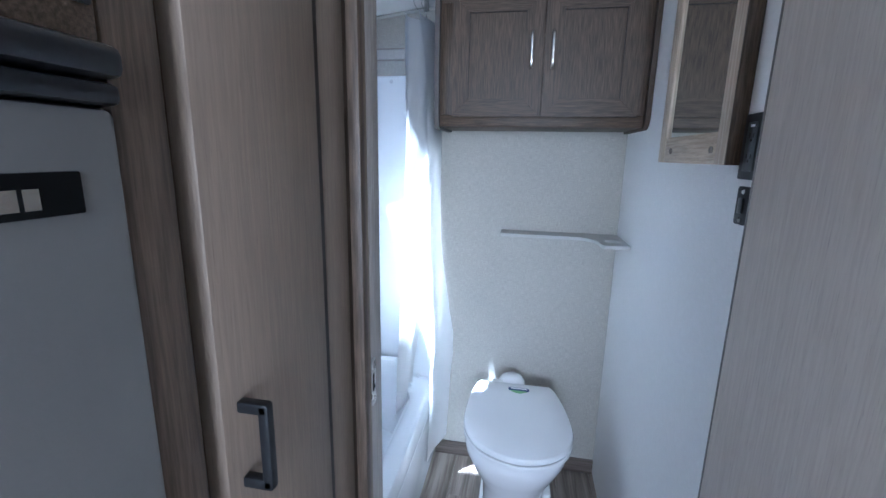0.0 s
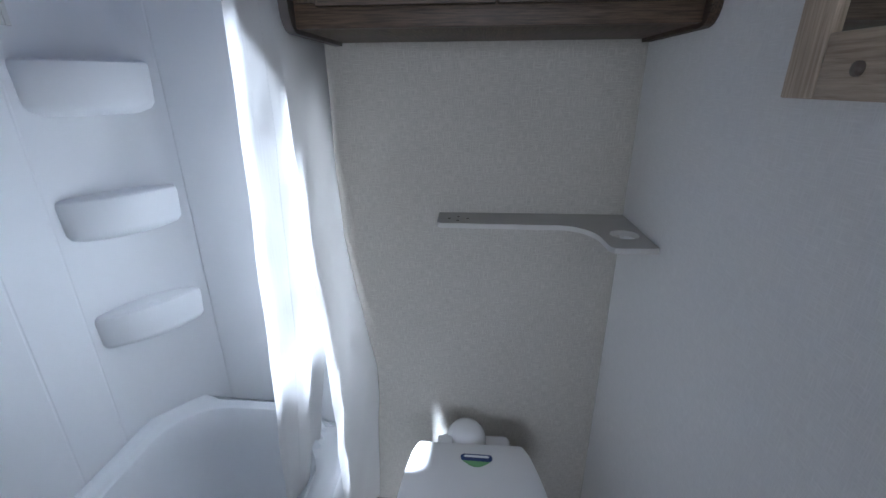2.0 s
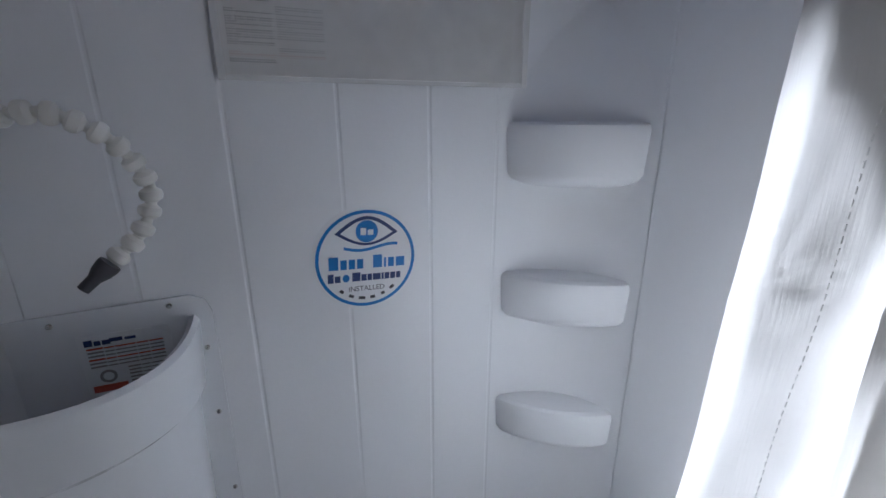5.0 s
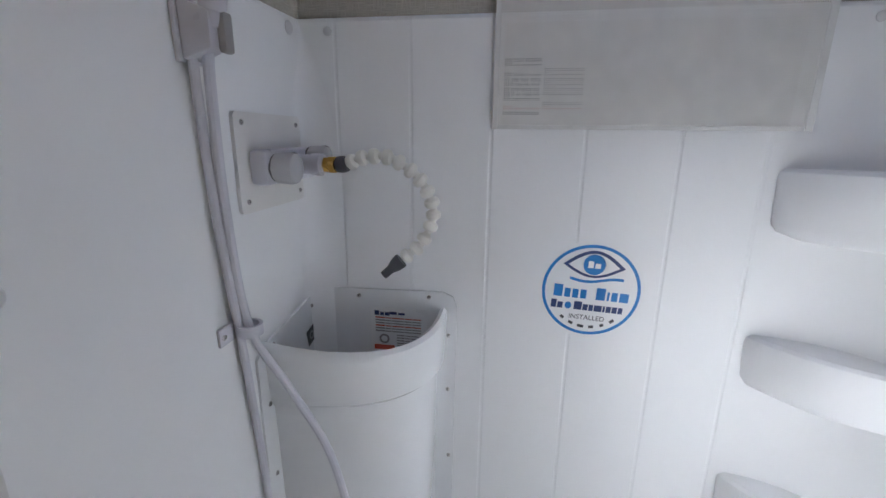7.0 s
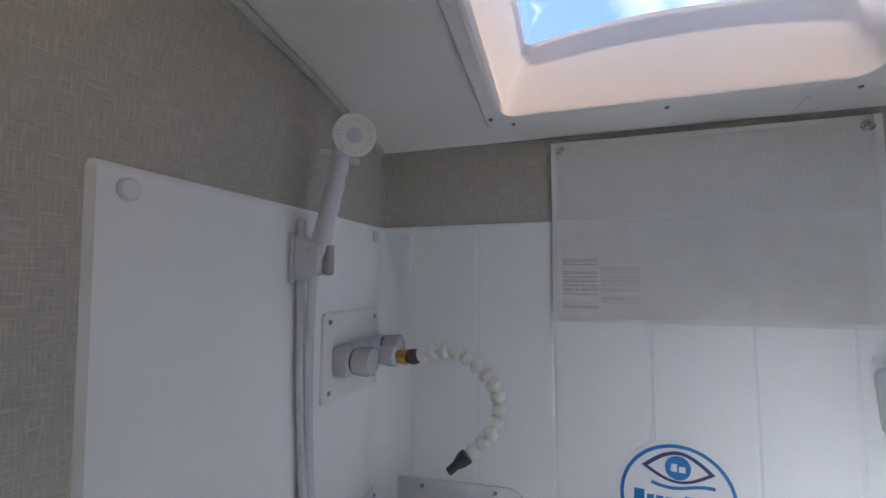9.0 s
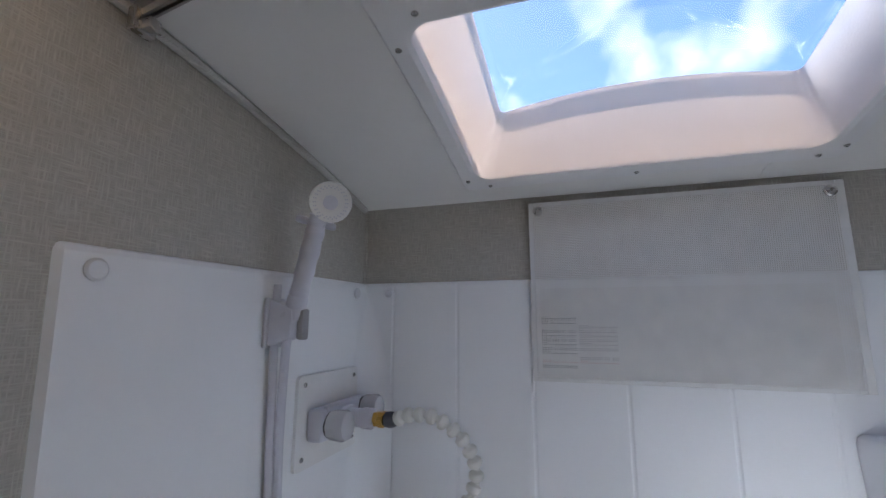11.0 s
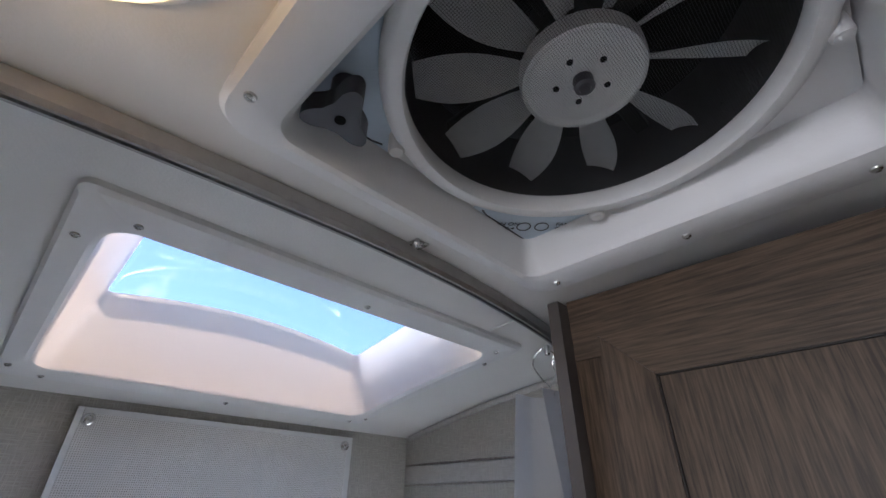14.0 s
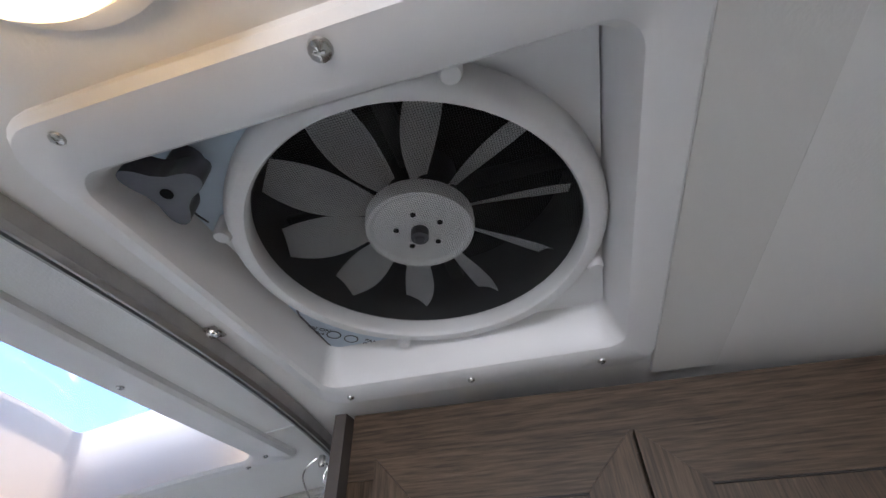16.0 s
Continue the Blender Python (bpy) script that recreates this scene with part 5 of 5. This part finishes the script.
def power_outlet():
    o = thing("power_outlet", (X_RIGHT, 0.225, 1.42), "black double power outlet on the side wall", "outlet")
    x = X_RIGHT - 0.0005
    flip = axes((x, 0, 0), (0, -1, 0), (0, 0, 1))
    cover = part("cover_plate", box((x - 0.007, 0.171, 1.382), (x, 0.243, 1.494), 0.003), BLACK, o)
    part("insert", box((x - 0.0095, 0.1895, 1.397), (x - 0.0072, 0.2245, 1.479), 0.001), BLACK_GLOSS, o)
    for z in (1.418, 1.453):
        for y in (0.200, 0.213):
            part("slot", box((x - 0.0101, y - 0.001, z), (x - 0.0096, y + 0.001, z + 0.008)), DARK, o)
        part("slot", lathe([(0.0025, 0), (0.0025, 0.0005)], (x - 0.0096, 0.2065, z - 0.004), (-1, 0, 0), 10), DARK, o)
    word_bars((0.012,), 0.004, 0.001, axes((x - 0.0097, 0.207, 1.473), (0, -1, 0), (0, 0, 1)), STICKER, o)
    s = thing("light_switch", (X_RIGHT, 0.225, 1.33), "small black rocker light switch on the side wall", "switch")
    part("cover_plate", slab(round_rect(-0.233, -0.192, 1.303, 1.370, 0.006), 0.0, 0.005, (), flip), BLACK, s)
    part("rocker", box((x - 0.009, 0.2055, 1.323), (x - 0.0052, 0.2195, 1.350), 0.0015), BLACK_GLOSS, s)
    for z in (1.3115, 1.3615):
        screw(s, (x - 0.005, 0.2125, z), (-1, 0, 0))


power_outlet()


# ---------------------------------------------------------------- ceiling vent and lamp
def vent_fan():
    f = thing("roof_vent_fan", (FAN_X, FAN_Y, 1.98), "white roof vent with grey ten-blade fan behind a screen", "vent fan")
    x0, x1, y0, y1 = -0.468, -0.080, 0.431, 0.853
    up = 0.009

    def ring(inset, r, z):
        near = inset * 0.62
        return [(x, y, z) for x, y in round_rect(x0 + near, x1 - inset, y0 + inset * 1.25, y1 - inset * 1.55, r, 6)]

    part("garnish", loft([ring(0.0, 0.030, 1.997), ring(0.0, 0.030, 1.985), ring(0.004, 0.028, 1.980), ring(0.026, 0.022, 1.978), ring(0.032, 0.020, 1.981), ring(0.037, 0.018, 1.992),
                          ring(0.040, 0.014, 2.034), ring(0.042, 0.012, 2.040)]), GARNISH, f)
    # mounting plate with its round opening
    hx, hy = -0.277, 0.633
    plate_pts = round_rect(-0.449, -0.122, 0.466, 0.800, 0.008)
    part("fan_plate", slab(plate_pts, 2.020 + up, 2.028 + up, [circle(hx, hy, 0.146, 56)]), GARNISH, f)
    # Near-black box added to block daylight; its colour paints the shade behind the blades.
    part("light_block_lid", box((x0 + 0.010, y0 + 0.010, 2.120), (x1 - 0.010, y1 - 0.010, 2.130), 0.003), DARK, f)
    part("light_block_shaft", loft([[(x, y, z) for x, y in round_rect(x0 + 0.012, x1 - 0.012, y0 + 0.012, y1 - 0.012, 0.02)] for z in (2.039, 2.12)]), DARK, f)
    part("bezel_ring", lathe([(0.1405, 0.020), (0.1385, 0.004), (0.1405, 0.000), (0.148, -0.001), (0.154, 0.002), (0.1575, 0.008), (0.1585, 0.016), (0.1585, 0.0195), (0.1405, 0.0195)],
                             (hx, hy, 2.000 + up), (0, 0, 1), 72, False), GARNISH, f)
    for a in (17, 107, 197, 287):
        q = radians(a + 8)
        part("clip_tab", merge(lathe([(0.006, -0.002), (0.0075, 0.001), (0.0075, 0.018)], (hx + 0.159 * math.cos(q), hy + 0.159 * math.sin(q), 2.000 + up), (0, 0, 1), 14)), GARNISH, f)
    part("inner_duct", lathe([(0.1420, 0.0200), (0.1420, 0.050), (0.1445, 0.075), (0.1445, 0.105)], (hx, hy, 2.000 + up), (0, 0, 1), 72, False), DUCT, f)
    part("motor_bridge", merge(box((hx - 0.142, hy - 0.008, 2.082), (hx + 0.142, hy + 0.008, 2.090), 0.002), box((hx - 0.008, hy - 0.14, 2.082), (hx + 0.008, hy + 0.14, 2.090), 0.002),
                               lathe([(0.036, 2.060), (0.036, 2.110)], (hx, hy, 0), (0, 0, 1), 24)), BLACK, f)

    hub = part("fan_hub", lathe([(0.0, 0.0), (0.041, 0.0), (0.0445, -0.0025), (0.0475, -0.002), (0.049, 0.003), (0.049, 0.013), (0, 0.013)], (hx, hy, 2.034), (0, 0, 1), 40), BLADE, f)
    for k in range(5):
        a = radians(72 * k + 56)
        part("hub_hole", lathe([(0.0026, 0), (0.0026, 0.0008)], (hx + 0.021 * math.cos(a), hy + 0.021 * math.sin(a), 2.0332), (0, 0, 1), 10), DARK, hub)
    part("hub_shaft", lathe([(0, -0.012), (0.004, -0.012), (0.005, -0.010), (0.008, -0.009), (0.008, 0.0)], (hx, hy, 2.034), (0, 0, 1), 14), NOZZLE, hub)

    for k in range(10):
        a0 = radians(36 * k + BLADE_TURN)
        bm = bmesh.new()
        grid = []
        for i in range(11):
            u = i / 10
            r = 0.045 + (0.1355 - 0.045) * u
            half = 0.0080 + 0.0115 * math.sin(math.pi * (0.02 + 0.80 * u))
            sweep = 0.04 * u * u
            row = []
            for j in range(5):
                w = (j / 4 - 0.5) * 2
                t = a0 + sweep + math.asin(max(-0.9, min(0.9, half * math.cos(0.80 - 0.22 * u) * w / r)))
                pitch = 0.80 - 0.22 * u
                z = 2.052 + half * w * math.sin(pitch) + 0.003 * (1 - w * w)
                row.append(bm.verts.new((hx + r * math.cos(t), hy + r * math.sin(t), z)))
            grid.append(row)
        for r0, r1 in zip(grid, grid[1:]):
            for j in range(4):
                bm.faces.new((r0[j], r0[j + 1], r1[j + 1], r1[j]))
        bmesh.ops.solidify(bm, geom=bm.faces[:], thickness=0.0018)
        part("fan_blade", bm, BLADE, f)

    # insect screen: fine wires across the opening
    verts, faces = [], []

    def wire(a, b, half, z):
        d = (b - a).normalized()
        s = Vector((-d.y, d.x)) * half
        i = len(verts)
        verts.extend([(a.x - s.x, a.y - s.y, z), (b.x - s.x, b.y - s.y, z), (b.x + s.x, b.y + s.y, z), (a.x + s.x, a.y + s.y, z), (a.x, a.y, z - half), (b.x, b.y, z - half)])
        faces.extend([(i, i + 1, i + 2, i + 3), (i, i + 4, i + 5, i + 1), (i + 3, i + 2, i + 5, i + 4)])

    R, pitch = 0.1383, 0.0019
    k = -int(R / pitch)
    while k * pitch < R:
        o = k * pitch
        c = math.sqrt(max(0, R * R - o * o))
        if c > 0.004:
            wire(Vector((hx + o, hy - c)), Vector((hx + o, hy + c)), 0.00012, 2.0175 + up)
            wire(Vector((hx - c, hy + o)), Vector((hx + c, hy + o)), 0.00012, 2.0180 + up)
        k += 1
    me = bpy.data.meshes.new("screen")
    me.from_pydata(verts, [], faces)
    tagged(part("insect_screen", me, SCREEN, f), kind="stuff")

    # label corners
    def corner_label(cx, cy, ox, oy, name):
        """A pale blue label filling one corner of the plate."""
        d = Vector((ox, oy)).normalized()
        e = Vector((-d.y, d.x))
        a = Vector((cx, cy))
        tri = [a, a + Vector((-ox * 0.105, 0)), a + Vector((-ox * 0.105, -oy * 0.018)), a + Vector((-ox * 0.018, -oy * 0.105)), a + Vector((0, -oy * 0.105))]
        ins = [p + (a - Vector((ox, oy)) * 0.04 - p) * 0.05 for p in tri]
        return part(name, slab([(p.x, p.y) for p in tri], 2.0186 + up, 2.0196 + up), LABEL_BLUE, f, "pale blue printed label"), a

    def border(pts, parent):
        for p, q in zip(pts, pts[1:]):
            p, q = Vector(p), Vector(q)
            s = Vector((-(q - p).y, (q - p).x)).normalized() * 0.0009
            part("label_line", slab([tuple(p - s), tuple(q - s), tuple(q + s), tuple(p + s)], 2.0180 + up, 2.0185 + up), INK, parent)

    lab, a = corner_label(-0.447, 0.798, -1, 1, "speed_label")
    border([(a.x + 0.008, a.y - 0.095), (a.x + 0.005, a.y - 0.085), (a.x + 0.005, a.y - 0.005), (a.x + 0.085, a.y - 0.005), (a.x + 0.095, a.y - 0.008)], lab)
    o = Matrix.Translation((a.x + 0.0, a.y - 0.0, 2.0178 + up)) @ axes((0, 0, 0), (1, 1, 0), (1, -1, 0))
    at = lambda u, v: o @ Matrix.Translation((u, v, 0))
    lettering("FAN ON", 0.0085, at(-0.032, 0.046), INK, lab)
    lettering("1-2-3-4", 0.0075, at(-0.032, 0.037), INK, lab)
    lettering("FAN", 0.0085, at(0.034, 0.046), INK, lab)
    lettering("OFF", 0.0085, at(0.034, 0.037), INK, lab)
    for u in (-0.0105, 0.0105):
        part("dial_mark", slab(circle(u, 0.041, 0.0085, 24), 0, 0.0004, [circle(u, 0.041, 0.0072, 24)], o), INK, lab)

    lab, a = corner_label(-0.447, 0.468, -1, -1, "knob_label")
    border([(a.x + 0.095, a.y + 0.008), (a.x + 0.085, a.y + 0.005), (a.x + 0.005, a.y + 0.005), (a.x + 0.005, a.y + 0.085), (a.x + 0.008, a.y + 0.095)], lab)
    o = Matrix.Translation((a.x, a.y, 2.0178 + up)) @ axes((0, 0, 0), (-1, 1, 0), (1, 1, 0))
    at = lambda u, v: o @ Matrix.Translation((u, v, 0))
    for k, word in enumerate(("Push", "to", "Lock")):
        lettering(word, 0.0075, at(-0.047, 0.056 - 0.008 * k), INK, lab)
    part("arrow_mark", slab([(0.034, 0.046), (0.046, 0.046), (0.040, 0.057)], 0, 0.0004, [[(0.0365, 0.0475), (0.0435, 0.0475), (0.040, 0.054)]], o), INK, lab)
    word_bars((0.012, 0.008), 0.005, 0.002, at(0.044, 0.038), INK, lab, 0.0004)
    kn = (-0.408, 0.503)
    lobes = []
    for i in range(60):
        q = 2 * math.pi * i / 60
        r = 0.0200 + 0.0075 * math.cos(3 * q + 0.5) + 0.0018 * math.cos(6 * q + 1.0)
        lobes.append((kn[0] + r * math.cos(q), kn[1] + r * math.sin(q)))
    knob = part("vent_knob", merge(slab(lobes, 1.988, 2.006), lathe([(0.011, 2.006), (0.011, 2.018 + up)], (kn[0], kn[1], 0), (0, 0, 1), 18)), NOZZLE, f, "dark grey three-lobed knob")
    part("knob_hole", lathe([(0.0042, 1.9872), (0.0042, 1.9882)], (kn[0], kn[1], 0), (0, 0, 1), 14), DARK, knob)

    for x, y in ((-0.425, 0.446), (-0.112, 0.446), (-0.429, 0.827), (-0.280, 0.826), (-0.137, 0.827)):
        screw(f, (x, y, 1.9785), (0, 0, -1))
    screw(f, (-0.263, 0.444, 1.9785), (0, 0, -1), SCREW_BIG)


vent_fan()


def ceiling_lamp():
    x, y, r = LAMP_AT
    l = thing("ceiling_lamp", (x, y, 1.98), "round warm glowing dome ceiling lamp, switched on", "lamp")
    z = ceil_z(x)
    part("base_ring", lathe([(r + 0.006, 0), (r + 0.006, 0.008), (r - 0.002, 0.012), (r - 0.002, 0)], (x, y, z), (0, 0, -1), 40), WHITE_PLASTIC, l)
    part("diffuser", lathe([(r - 0.003, 0.010), (r * 0.96, 0.022), (r * 0.84, 0.036), (r * 0.6, 0.048), (r * 0.3, 0.054), (0, 0.056)], (x, y, z), (0, 0, -1), 40), GLOW, l, "frosted glowing dome")


ceiling_lamp()

planks()
